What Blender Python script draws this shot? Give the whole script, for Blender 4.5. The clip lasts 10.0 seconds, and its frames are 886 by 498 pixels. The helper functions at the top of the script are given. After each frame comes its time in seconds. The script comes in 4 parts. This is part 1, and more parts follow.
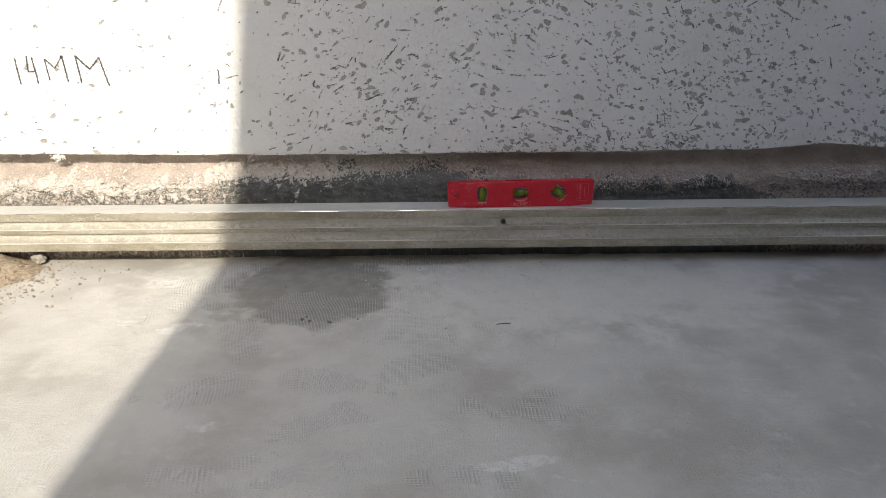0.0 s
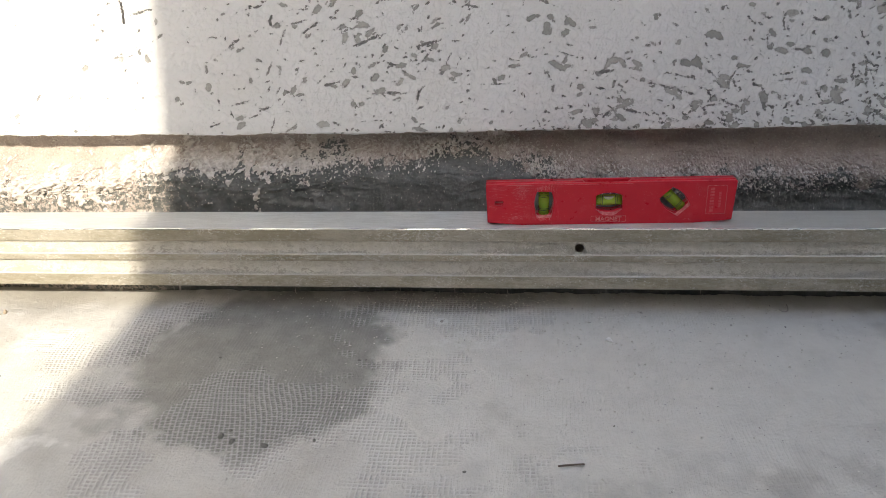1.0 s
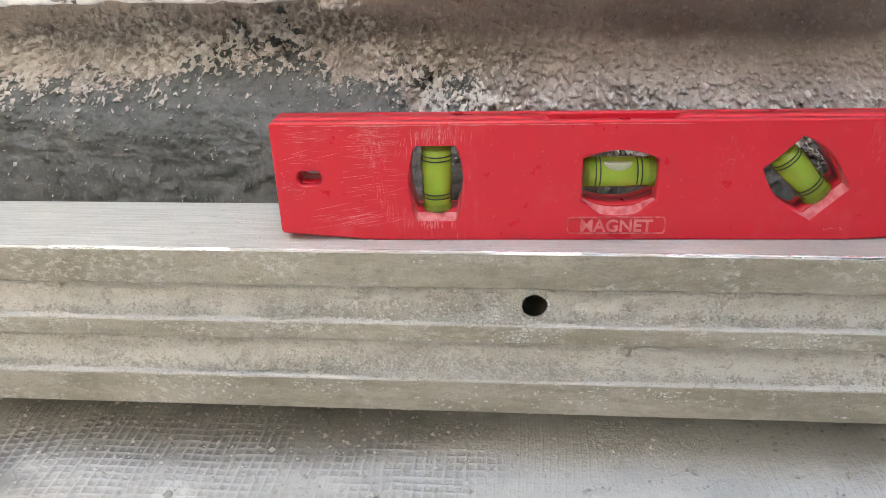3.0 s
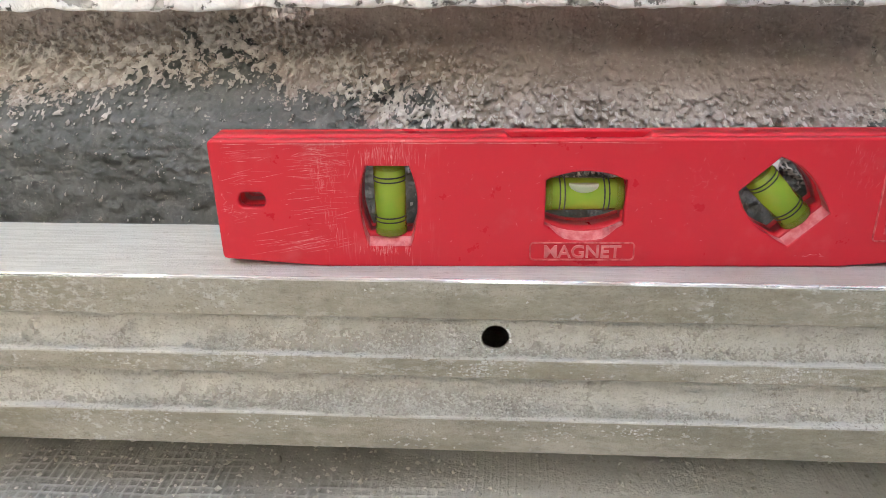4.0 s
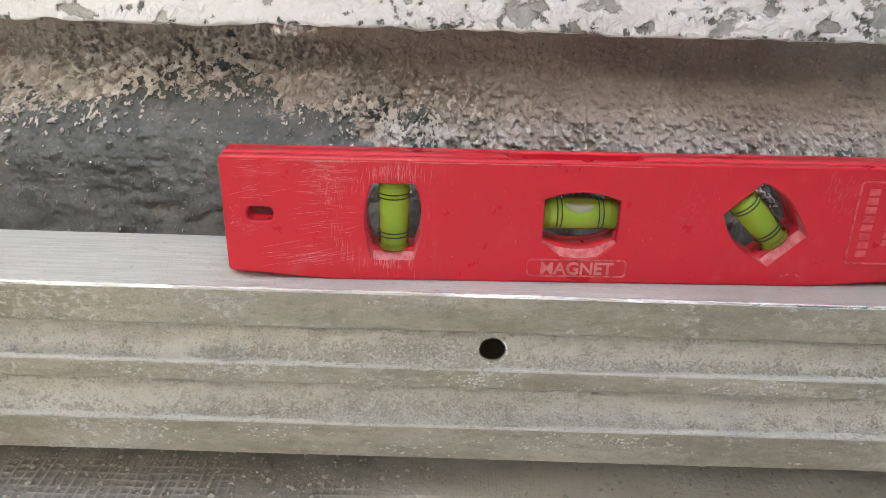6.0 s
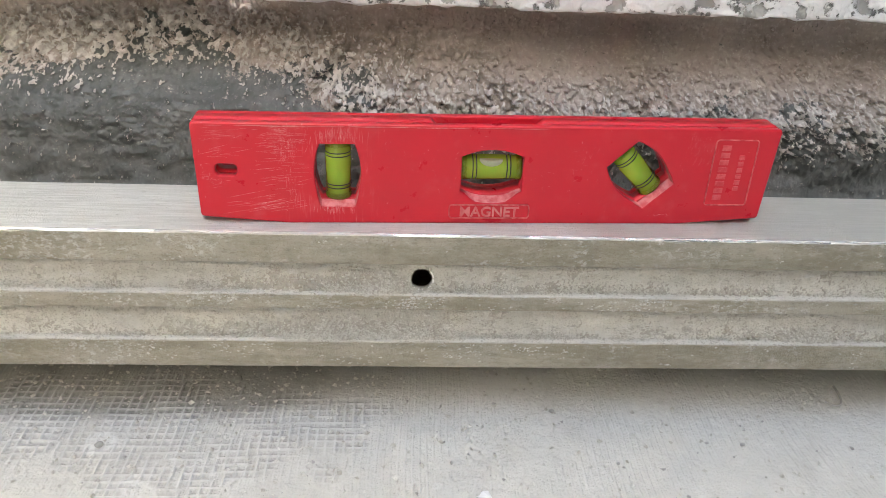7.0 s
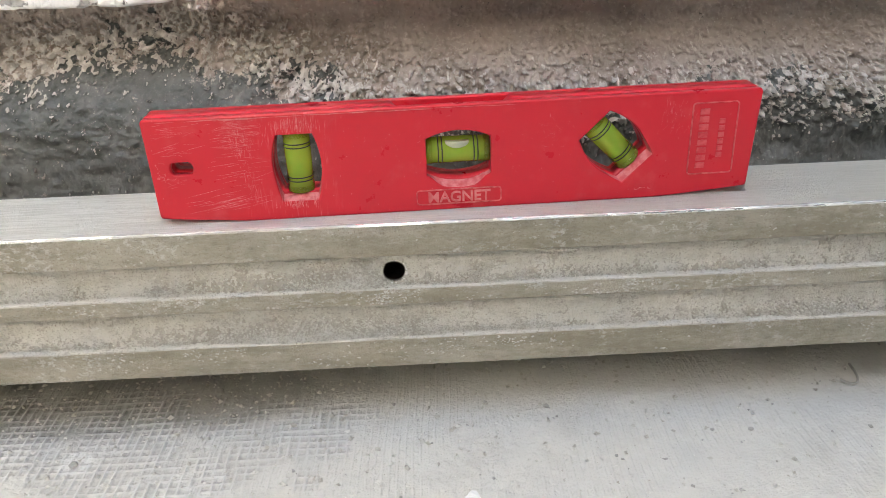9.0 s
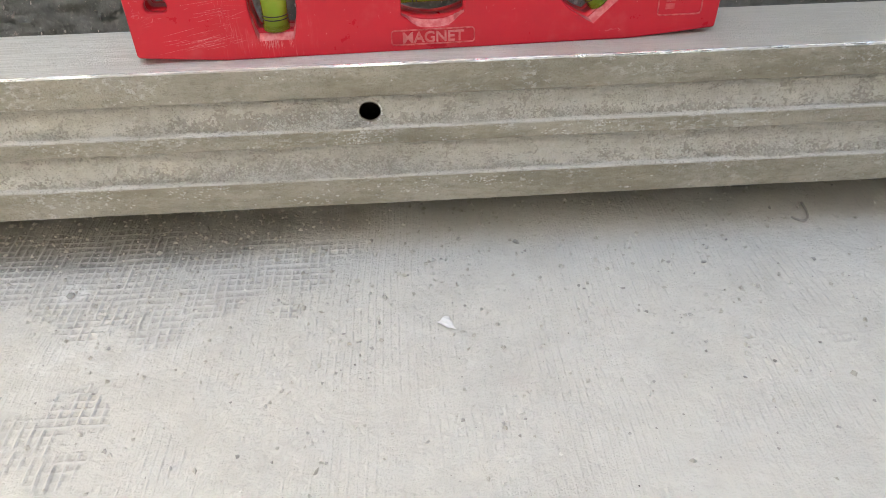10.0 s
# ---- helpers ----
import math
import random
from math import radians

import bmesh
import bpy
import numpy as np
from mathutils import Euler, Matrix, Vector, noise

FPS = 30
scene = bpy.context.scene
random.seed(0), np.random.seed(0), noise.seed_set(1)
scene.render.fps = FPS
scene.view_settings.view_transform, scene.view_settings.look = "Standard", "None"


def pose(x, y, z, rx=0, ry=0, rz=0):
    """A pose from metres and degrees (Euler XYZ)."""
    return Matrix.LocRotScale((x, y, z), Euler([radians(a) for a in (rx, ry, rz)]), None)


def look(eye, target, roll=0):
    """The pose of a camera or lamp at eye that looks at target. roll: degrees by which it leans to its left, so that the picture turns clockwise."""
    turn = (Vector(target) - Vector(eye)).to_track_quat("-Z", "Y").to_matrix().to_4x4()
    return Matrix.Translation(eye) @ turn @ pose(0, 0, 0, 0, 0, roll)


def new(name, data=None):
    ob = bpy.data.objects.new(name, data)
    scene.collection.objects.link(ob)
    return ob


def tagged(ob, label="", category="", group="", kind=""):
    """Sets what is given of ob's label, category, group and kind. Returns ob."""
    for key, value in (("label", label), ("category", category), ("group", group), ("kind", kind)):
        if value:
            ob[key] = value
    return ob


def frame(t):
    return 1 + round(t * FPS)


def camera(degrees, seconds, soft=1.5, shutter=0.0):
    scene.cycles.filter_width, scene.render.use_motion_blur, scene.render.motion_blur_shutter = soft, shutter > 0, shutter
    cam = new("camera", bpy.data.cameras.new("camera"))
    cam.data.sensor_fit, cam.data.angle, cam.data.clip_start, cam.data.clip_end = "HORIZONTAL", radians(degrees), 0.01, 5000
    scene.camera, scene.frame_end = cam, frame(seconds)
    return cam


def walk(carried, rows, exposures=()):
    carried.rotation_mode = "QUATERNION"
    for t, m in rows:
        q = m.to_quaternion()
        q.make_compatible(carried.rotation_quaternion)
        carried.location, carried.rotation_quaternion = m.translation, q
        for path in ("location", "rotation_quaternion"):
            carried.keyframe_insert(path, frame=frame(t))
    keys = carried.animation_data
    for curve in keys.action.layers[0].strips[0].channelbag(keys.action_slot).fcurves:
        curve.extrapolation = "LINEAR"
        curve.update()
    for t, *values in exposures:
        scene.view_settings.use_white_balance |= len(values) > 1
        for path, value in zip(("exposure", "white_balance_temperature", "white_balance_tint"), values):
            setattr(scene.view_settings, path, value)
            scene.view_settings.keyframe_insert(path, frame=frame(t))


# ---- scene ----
cam = camera(59.44, 10.0, soft=0.55)
PATH = [
    (0, (-0.00195, -1.17766, 0.45043), (-0.01264, 0.70269, -0.23085), -0.66),
    (0.5, (0.03975, -0.93366, 0.40862), (-0.15791, 0.92057, -0.31442), -3.81),
    (0.7, (0.06399, -0.84943, 0.36747), (-0.15955, 0.99145, -0.38167), -4.36),
    (1, (0.04418, -0.68932, 0.38232), (-0.186, 1.11731, -0.44418), -2.83),
    (1.2, (0.04907, -0.59957, 0.33575), (-0.15179, 1.23771, -0.42849), -0.65),
    (1.5, (0.05705, -0.44022, 0.34673), (-0.16144, 1.35383, -0.50981), 0.40),
    (1.7, (0.0630, -0.3230, 0.2830), (-0.0440, 1.5350, -0.4500), -1.10),
    (2, (0.08476, -0.26428, 0.23685), (-0.05751, 1.57381, -0.53851), 1.28),
    (2.2, (0.07818, -0.2609, 0.2268), (-0.06595, 1.58424, -0.53129), 1.39),
    (2.5, (0.08117, -0.24538, 0.21264), (-0.08857, 1.5853, -0.57465), -0.16),
    (3, (0.07742, -0.24463, 0.19625), (-0.07942, 1.58258, -0.6017), -1.19),
    (3.2, (0.0837, -0.242, 0.19388), (-0.05726, 1.58894, -0.59844), -0.68),
    (4.3, (0.0865, -0.22148, 0.19366), (-0.02842, 1.61958, -0.57919), -0.95),
    (4.5, (0.08475, -0.22106, 0.19406), (-0.02595, 1.61932, -0.58102), -1.13),
    (5, (0.08399, -0.22355, 0.19494), (-0.04163, 1.62281, -0.56348), -0.68),
    (5.2, (0.08287, -0.22699, 0.19557), (-0.0287, 1.62992, -0.53889), -0.07),
    (6.3, (0.0687, -0.24062, 0.20439), (0.08431, 1.60123, -0.57493), 1.86),
    (6.5, (0.07481, -0.25006, 0.21719), (0.06715, 1.54428, -0.66616), 1.63),
    (7, (0.07836, -0.28178, 0.22976), (0.1943, 1.48558, -0.6992), 2.67),
    (7.5, (0.08081, -0.27673, 0.19364), (0.06775, 1.52405, -0.67642), -1.64),
    (8, (0.08544, -0.26911, 0.19848), (0.07507, 1.54318, -0.64738), -1.60),
    (8.5, (0.09886, -0.27067, 0.20606), (0.1325, 1.54648, -0.6287), -1.05),
    (9, (0.10208, -0.27689, 0.20959), (0.1395, 1.52557, -0.65628), -2.19),
    (9.2, (0.1010, -0.2740, 0.2200), (0.1300, 1.5012, -0.7450), -2.20),
    (9.5, (0.10115, -0.28462, 0.21567), (0.15898, 1.382, -0.88843), -2.21),
    (10, (0.10372, -0.29104, 0.21312), (0.17444, 1.30953, -0.98403), -1.45),
]
EXPOSURES = [
    (0.0, 1.19, 6470, 8), (0.5, 1.24, 6470, 8), (1.0, 1.67, 6610, 8), (1.5, 2.17, 6710, 7), (2.0, 2.50, 6810, 6), (2.5, 2.72, 6960, 6),
    (3.0, 2.94, 6960, 6), (4.5, 2.88, 6960, 5), (6.5, 2.80, 7010, 5), (7.5, 2.96, 7110, 5), (8.5, 2.94, 7110, 5), (10.0, 2.74, 7110, 5),
]
walk(cam, [(t, look(eye, target, roll)) for t, eye, target, roll in PATH], EXPOSURES)

# ---- light ----
SUN = Vector((-0.076, 0.80, -0.588)).normalized()  # the way the sunlight goes
world = bpy.data.worlds.new("sky")
scene.world = world
world.use_nodes = True
wn = world.node_tree.nodes
sky = wn.new("ShaderNodeTexSky")
sky.sky_type, sky.sun_disc = "NISHITA", False
sky.sun_elevation = math.asin(-SUN.z)
sky.sun_rotation = math.atan2(-SUN.x, -SUN.y)
sky.dust_density = 2.0
wn["Background"].inputs["Strength"].default_value = 0.14
world.node_tree.links.new(sky.outputs[0], wn["Background"].inputs[0])
sun = new("sun", bpy.data.lights.new("sun", "SUN"))
sun.data.energy, sun.data.angle, sun.data.color = 2.05, radians(0.53), (1.0, 0.90, 0.76)
sun.matrix_world = look((0, -3, 4), Vector((0, -3, 4)) + SUN)

# ---- helpers of this scene ----
rng = np.random.default_rng(7)


def lattice(x, y, seed):
    """Smooth value noise from 0 to 1 on arrays."""
    xi, yi = np.floor(x).astype(np.int64), np.floor(y).astype(np.int64)
    fx, fy = x - xi, y - yi
    fx, fy = fx * fx * (3 - 2 * fx), fy * fy * (3 - 2 * fy)

    def corner(a, b):
        n = (a * 374761393 + b * 668265263 + seed * 974634777) & 0xFFFFFFFF
        n = ((n ^ (n >> 13)) * 1274126177) & 0xFFFFFFFF
        return ((n ^ (n >> 16)) & 0xFFFF) / 65535.0

    low = corner(xi, yi) * (1 - fx) + corner(xi + 1, yi) * fx
    high = corner(xi, yi + 1) * (1 - fx) + corner(xi + 1, yi + 1) * fx
    return low * (1 - fy) + high * fy


def fbm(x, y, size, octaves, seed, gain=0.5):
    """Noise in octaves from -1 to 1; size: metres of the largest lumps."""
    total, amp, norm = 0.0, 1.0, 0.0
    for n in range(octaves):
        total = total + amp * (2 * lattice(x / size + 17.3 * n, y / size - 9.1 * n, seed + n) - 1)
        norm, amp, size = norm + amp, amp * gain, size / 2
    return total / norm


def ramp(v, a, b):
    v = np.clip((v - a) / (b - a), 0, 1)
    return v * v * (3 - 2 * v)


def steps(*spans):
    """Grid lines: (start, end, spacing), ..."""
    out = [np.arange(a, b - d * 0.4, d) for a, b, d in spans]
    return np.concatenate(out + [[spans[-1][1]]])


def sheet(name, px, py, pz, material, values=None, smooth=True, gone=None):
    """A mesh from a grid of places, with point attributes."""
    rows, cols = px.shape
    co = np.stack([px, py, pz], -1).reshape(-1, 3).astype(np.float32)
    n = np.arange(rows * cols).reshape(rows, cols)
    quads = np.stack([n[:-1, :-1], n[:-1, 1:], n[1:, 1:], n[1:, :-1]], -1).reshape(-1, 4)
    if gone is not None:
        quads = quads[~gone.ravel()[quads].any(1)]
    me = bpy.data.meshes.new(name)
    me.vertices.add(len(co))
    me.vertices.foreach_set("co", co.ravel())
    me.loops.add(quads.size)
    me.loops.foreach_set("vertex_index", quads.ravel().astype(np.int32))
    me.polygons.add(len(quads))
    me.polygons.foreach_set("loop_start", np.arange(0, quads.size, 4, dtype=np.int32))
    me.polygons.foreach_set("use_smooth", np.full(len(quads), smooth))
    me.update(calc_edges=True)
    me.validate()
    for key, value in (values or {}).items():
        me.attributes.new(key, "FLOAT", "POINT").data.foreach_set("value", np.asarray(value, np.float32).ravel())
    me.materials.append(material)
    return new(name, me)


def part(name, bm, material, parent=None, label="", smooth=False):
    me = bpy.data.meshes.new(name)
    bmesh.ops.recalc_face_normals(bm, faces=bm.faces)
    for f in bm.faces:
        f.smooth = smooth
    bm.to_mesh(me)
    bm.free()
    me.materials.append(material)
    ob = new(name, me)
    ob.parent = parent
    return tagged(ob, label)


def box(bm, x0, x1, y0, y1, z0, z1, bevel=0.0):
    made = bmesh.ops.create_cube(bm, size=1, matrix=Matrix.Translation(((x0 + x1) / 2, (y0 + y1) / 2, (z0 + z1) / 2)) @ Matrix.Diagonal((x1 - x0, y1 - y0, z1 - z0, 1)))
    if bevel:
        edges = list({e for v in made["verts"] for e in v.link_edges})
        bmesh.ops.bevel(bm, geom=edges, offset=bevel, segments=2, affect="EDGES", profile=0.5)


def lump(bm, place, size, seed, flat=0.7, detail=1):
    """An irregular crumb."""
    r = random.Random(seed)
    made = bmesh.ops.create_icosphere(bm, subdivisions=detail, radius=1)
    turn = Euler((r.uniform(0, 6), r.uniform(0, 6), r.uniform(0, 6))).to_matrix()
    stretch = Vector((r.uniform(0.7, 1.3), r.uniform(0.6, 1.1), r.uniform(0.6, 1.0)))
    for v in made["verts"]:
        c = v.co * (1 + 0.35 * noise.noise(v.co * 1.7 + Vector((seed * 3.7, 1, 2))))
        c = turn @ Vector(a * b for a, b in zip(c, stretch))
        c.z *= flat
        v.co = Vector(place) + c * size


def crumbs(name, places, sizes, material, flat=0.8):
    """Many tiny angular crumbs in one mesh, from squashed octahedra."""
    places, sizes = np.asarray(places), np.asarray(sizes)
    n = len(places)
    base = np.array([(1, 0, 0), (-1, 0, 0), (0, 1, 0), (0, -1, 0), (0, 0, 1), (0, 0, -1)], float)
    tri = np.array([(0, 2, 4), (2, 1, 4), (1, 3, 4), (3, 0, 4), (2, 0, 5), (1, 2, 5), (3, 1, 5), (0, 3, 5)])
    co = base[None] * rng.uniform(0.55, 1.25, (n, 6, 1)) + rng.uniform(-0.35, 0.35, (n, 6, 3))
    spin = rng.uniform(0, 6.28, n)
    c, s = np.cos(spin)[:, None], np.sin(spin)[:, None]
    co[..., 0], co[..., 1] = co[..., 0] * c - co[..., 1] * s, co[..., 0] * s + co[..., 1] * c
    co[..., 2] *= flat
    co = co * sizes[:, None, None] + places[:, None]
    me = bpy.data.meshes.new(name)
    me.from_pydata(co.reshape(-1, 3).tolist(), [], (tri[None] + 6 * np.arange(n)[:, None, None]).reshape(-1, 3).tolist())
    me.materials.append(material)
    return new(name, me)


def outline(name, rings, y0, y1, material, bevel=0.0, parent=None, label=""):
    """A plate in the xz plane from rings of points (the first outside, the rest holes), from y0 to y1."""
    cu = bpy.data.curves.new(name, "CURVE")
    cu.dimensions, cu.fill_mode = "2D", "BOTH"
    cu.extrude, cu.bevel_depth, cu.bevel_resolution, cu.offset = (y1 - y0) / 2 - bevel, bevel, 2, -bevel
    for ring in rings:
        sp = cu.splines.new("POLY")
        sp.points.add(len(ring) - 1)
        for p, (x, z) in zip(sp.points, ring):
            p.co = (x, z, 0, 1)
        sp.use_cyclic_u = True
    holder = new(name, cu)
    bpy.context.view_layer.update()
    me = bpy.data.meshes.new_from_object(holder.evaluated_get(bpy.context.evaluated_depsgraph_get()))
    bpy.data.objects.remove(holder)
    me.transform(Matrix.Translation((0, (y0 + y1) / 2, 0)) @ pose(0, 0, 0, 90, 0, 0))
    bm = bmesh.new()
    bm.from_mesh(me)
    bmesh.ops.remove_doubles(bm, verts=bm.verts, dist=2e-6)
    bm.to_mesh(me)
    bm.free()
    me.materials.clear()
    me.materials.append(material)
    me.name = name
    ob = new(name, me)
    ob.parent = parent
    return tagged(ob, label)


# ---- materials ----
class Mat:
    """A node material with short calls."""

    def __init__(self, name):
        self.m = bpy.data.materials.new(name)
        self.m.use_nodes = True
        self.t = self.m.node_tree
        self.b = self.t.nodes["Principled BSDF"]
        self.co = self.t.nodes.new("ShaderNodeTexCoord").outputs["Object"]

    def put(self, value, socket):
        if isinstance(value, bpy.types.NodeSocket):
            self.t.links.new(value, socket)
        else:
            socket.default_value = value

    def scaled(self, x, y, z):
        n = self.t.nodes.new("ShaderNodeMapping")
        n.inputs["Scale"].default_value = (x, y, z)
        self.t.links.new(self.co, n.inputs["Vector"])
        return n.outputs[0]

    def noise(self, scale, detail=4, rough=0.6, vec=None, warp=0.0):
        n = self.t.nodes.new("ShaderNodeTexNoise")
        self.t.links.new(vec or self.co, n.inputs["Vector"])
        n.inputs["Scale"].default_value, n.inputs["Detail"].default_value = scale, detail
        n.inputs["Roughness"].default_value, n.inputs["Distortion"].default_value = rough, warp
        return n.outputs["Fac"]

    def cells(self, scale, feature="F1", vec=None):
        n = self.t.nodes.new("ShaderNodeTexVoronoi")
        n.feature = feature
        self.t.links.new(vec or self.co, n.inputs["Vector"])
        n.inputs["Scale"].default_value = scale
        return n.outputs["Distance"]

    def attr(self, name):
        n = self.t.nodes.new("ShaderNodeAttribute")
        n.attribute_name = name
        return n.outputs["Fac"]

    def axis(self, n):
        s = self.t.nodes.new("ShaderNodeSeparateXYZ")
        self.t.links.new(self.co, s.inputs[0])
        return s.outputs[n]

    def span(self, v, a, b, lo=0.0, hi=1.0):
        n = self.t.nodes.new("ShaderNodeMapRange")
        n.interpolation_type = "SMOOTHSTEP"
        self.put(v, n.inputs[0])
        for k, x in zip((1, 2, 3, 4), (a, b, lo, hi)):
            n.inputs[k].default_value = x
        return n.outputs[0]

    def op(self, kind, a, b=0.0):
        n = self.t.nodes.new("ShaderNodeMath")
        n.operation = kind
        self.put(a, n.inputs[0])
        self.put(b, n.inputs[1])
        return n.outputs[0]

    def mix(self, f, a, b):
        n = self.t.nodes.new("ShaderNodeMix")
        n.data_type = "RGBA"
        self.put(f, n.inputs[0])
        for v, s in ((a, n.inputs[6]), (b, n.inputs[7])):
            self.put((*v, 1) if isinstance(v, tuple) else v, s)
        return n.outputs[2]

    def bump(self, height, metres, strength=1.0, after=None):
        n = self.t.nodes.new("ShaderNodeBump")
        n.inputs["Distance"].default_value, n.inputs["Strength"].default_value = metres, strength
        self.put(height, n.inputs["Height"])
        if after is not None:
            self.t.links.new(after, n.inputs["Normal"])
        self.t.links.new(n.outputs[0], self.b.inputs["Normal"])
        return n.outputs[0]

    def done(self, colour, rough=0.8, metal=0.0, spec=0.5):
        self.put((*colour, 1) if isinstance(colour, tuple) else colour, self.b.inputs["Base Color"])
        self.put(rough, self.b.inputs["Roughness"])
        self.put(metal, self.b.inputs["Metallic"])
        self.b.inputs["Specular IOR Level"].default_value = spec
        return self.m


def painted_wall():
    m = Mat("chipped_white_paint")
    chip, tone = m.attr("chip"), m.attr("tone")
    edge = m.op("ADD", m.op("ADD", chip, m.span(m.noise(520, 4, 0.7), 0, 1, -1.3, 1.3)), m.span(m.noise(190, 3), 0, 1, -1.6, 1.2))
    pit = m.span(edge, -0.25, 0.35)
    paint = m.mix(m.span(m.noise(9, 5), 0.35, 0.7), (0.90, 0.895, 0.88), (0.85, 0.845, 0.825))
    paint = m.mix(m.span(m.noise(160, 3), 0.60, 0.78, 0, 0.25), paint, (0.55, 0.535, 0.50))
    grey = m.mix(tone, (0.57, 0.565, 0.53), (0.12, 0.125, 0.12))
    grey = m.mix(m.span(m.noise(300, 4), 0.4, 0.7, 0, 0.5), grey, (0.40, 0.385, 0.35))
    n = m.bump(m.noise(170, 4, 0.6, None, 0.4), 0.0032, 1.0)
    m.bump(pit, -0.0011, 0.9, n)
    return m.done(m.mix(pit, paint, grey), m.span(pit, 0, 1, 0.55, 0.9), 0, 0.35)


def raw_wall():
    m = Mat("raw_mortar")
    damp, crumb = m.attr("damp"), m.attr("crumb")
    tan = m.mix(m.span(m.noise(28, 5), 0.35, 0.7), (0.55, 0.477, 0.42), (0.43, 0.367, 0.32))
    tan = m.mix(m.span(m.noise(420, 4), 0.5, 0.72, 0, 0.6), tan, (0.74, 0.68, 0.625))
    dark = m.mix(m.span(m.noise(60, 5), 0.35, 0.7), (0.135, 0.14, 0.13), (0.215, 0.218, 0.202))
    dark = m.mix(m.span(m.noise(500, 3), 0.58, 0.74, 0, 0.5), dark, (0.40, 0.395, 0.375))
    speck = m.mix(m.span(m.noise(260, 3), 0.4, 0.6), (0.78, 0.735, 0.685), (0.62, 0.57, 0.515))
    base = m.mix(m.span(m.op("ADD", damp, m.span(m.noise(230, 5, 0.75), 0, 1, -1.1, 1.1)), 0.38, 0.62), tan, dark)
    base = m.mix(m.span(m.op("ADD", crumb, m.span(m.noise(330, 4), 0, 1, -0.4, 0.4)), 0.40, 0.60, 0, 0.95), base, speck)
    n = m.bump(m.noise(900, 4, 0.7), 0.0007, 0.9)
    m.bump(m.noise(420, 4, 0.7, None, 0.5), 0.0013, 0.9, n)
    return m.done(base, m.span(damp, 0.3, 0.8, 0.92, 0.62), 0, 0.4)


def cement_floor():
    m = Mat("cement_screed")
    weave, damp = m.attr("weave"), m.attr("damp")
    lines = m.span(m.op("ABSOLUTE", m.op("SINE", m.op("MULTIPLY", m.op("ADD", m.axis(0), m.span(m.noise(7, 2), 0, 1, -0.004, 0.004)), math.pi / 0.0031))), 0.60, 0.15)
    stripe = m.op("MULTIPLY", lines, m.span(m.noise(16, 4), 0.40, 0.62, 0.0, 0.13))
    shown = m.span(m.op("ADD", weave, m.span(m.noise(75, 5, 0.7), 0, 1, -0.5, 0.5)), 0.12, 0.85)
    line = m.attr("net")
    thread = m.op("MULTIPLY", line, shown)
    cell = m.op("MULTIPLY", m.op("SUBTRACT", 1.0, line), shown)
    grey = m.mix(m.span(m.noise(5, 6), 0.40, 0.64), (0.57, 0.555, 0.515), (0.43, 0.412, 0.37))
    grey = m.mix(m.span(m.noise(22, 6, 0.65, None, 0.5), 0.52, 0.75, 0, 0.65), grey, (0.64, 0.627, 0.60))
    grey = m.mix(m.span(m.noise(600, 3), 0.58, 0.75, 0, 0.4), grey, (0.29, 0.28, 0.26))
    dusty = m.span(m.op("ADD", m.attr("dust"), m.span(m.noise(30, 5, 0.65), 0, 1, -0.5, 0.5)), 0.0, 1.2)
    grey = m.mix(dusty, grey, m.mix(m.noise(140, 4), (0.61, 0.59, 0.54), (0.70, 0.68, 0.625)))
    wet = m.mix(m.span(m.noise(45, 4), 0.35, 0.7), (0.265, 0.257, 0.228), (0.33, 0.32, 0.288))
    # this mask holds real wetness and the painted shade under the bar
    base = m.mix(m.span(m.op("ADD", damp, m.span(m.noise(55, 5), 0, 1, -0.14, 0.14)), 0.28, 0.75), grey, wet)
    base = m.mix(m.op("MULTIPLY", cell, m.span(damp, 0.2, 0.7, 0.18, 0.42)), base, (0.17, 0.165, 0.15))
    base = m.mix(m.op("MULTIPLY", m.op("MAXIMUM", thread, m.op("MULTIPLY", stripe, 1.2)), 0.5), base, (0.68, 0.67, 0.64))
    bloom = m.span(m.op("ADD", m.attr("salt"), m.span(m.noise(90, 5, 0.7), 0, 1, -0.5, 0.5)), 0.25, 0.9, 0, 0.75)
    base = m.mix(bloom, base, (0.76, 0.75, 0.71))
    n = m.bump(m.noise(300, 5, 0.7), 0.0014, 0.9)
    n = m.bump(m.noise(24, 4), 0.004, 0.35, n)
    m.bump(m.op("MAXIMUM", m.op("MULTIPLY", thread, 0.5), stripe), 0.0010, 1.0, n)
    return m.done(base, m.span(damp, 0.3, 0.7, 0.82, 0.62), 0, 0.35)


def plain(name, a, b, scale, rough=0.8, relief=0.0008, metal=0.0):
    m = Mat(name)
    m.bump(m.noise(scale * 6, 4, 0.65), relief, 0.7)
    return m.done(m.mix(m.span(m.noise(scale, 5), 0.35, 0.68), a, b), rough, metal)


def grainy(name, a, b, dirt, scale):
    """Dry mortar with brown dirt between its grains."""
    m = Mat(name)
    base = m.mix(m.span(m.noise(scale, 5), 0.35, 0.68), a, b)
    base = m.mix(m.span(m.noise(1300, 3, 0.6), 0.52, 0.64, 0, 0.45), base, dirt)
    island = m.t.nodes.new("ShaderNodeNewGeometry").outputs["Random Per Island"]
    base = m.mix(m.span(island, 0.0, 1.0, 0.05, 0.6), base, m.mix(m.span(island, 0.4, 0.6), (0.80, 0.785, 0.735), (0.42, 0.39, 0.32)))
    m.bump(m.noise(1500, 3, 0.7), 0.0005, 1.0)
    return m.done(base, 0.88)


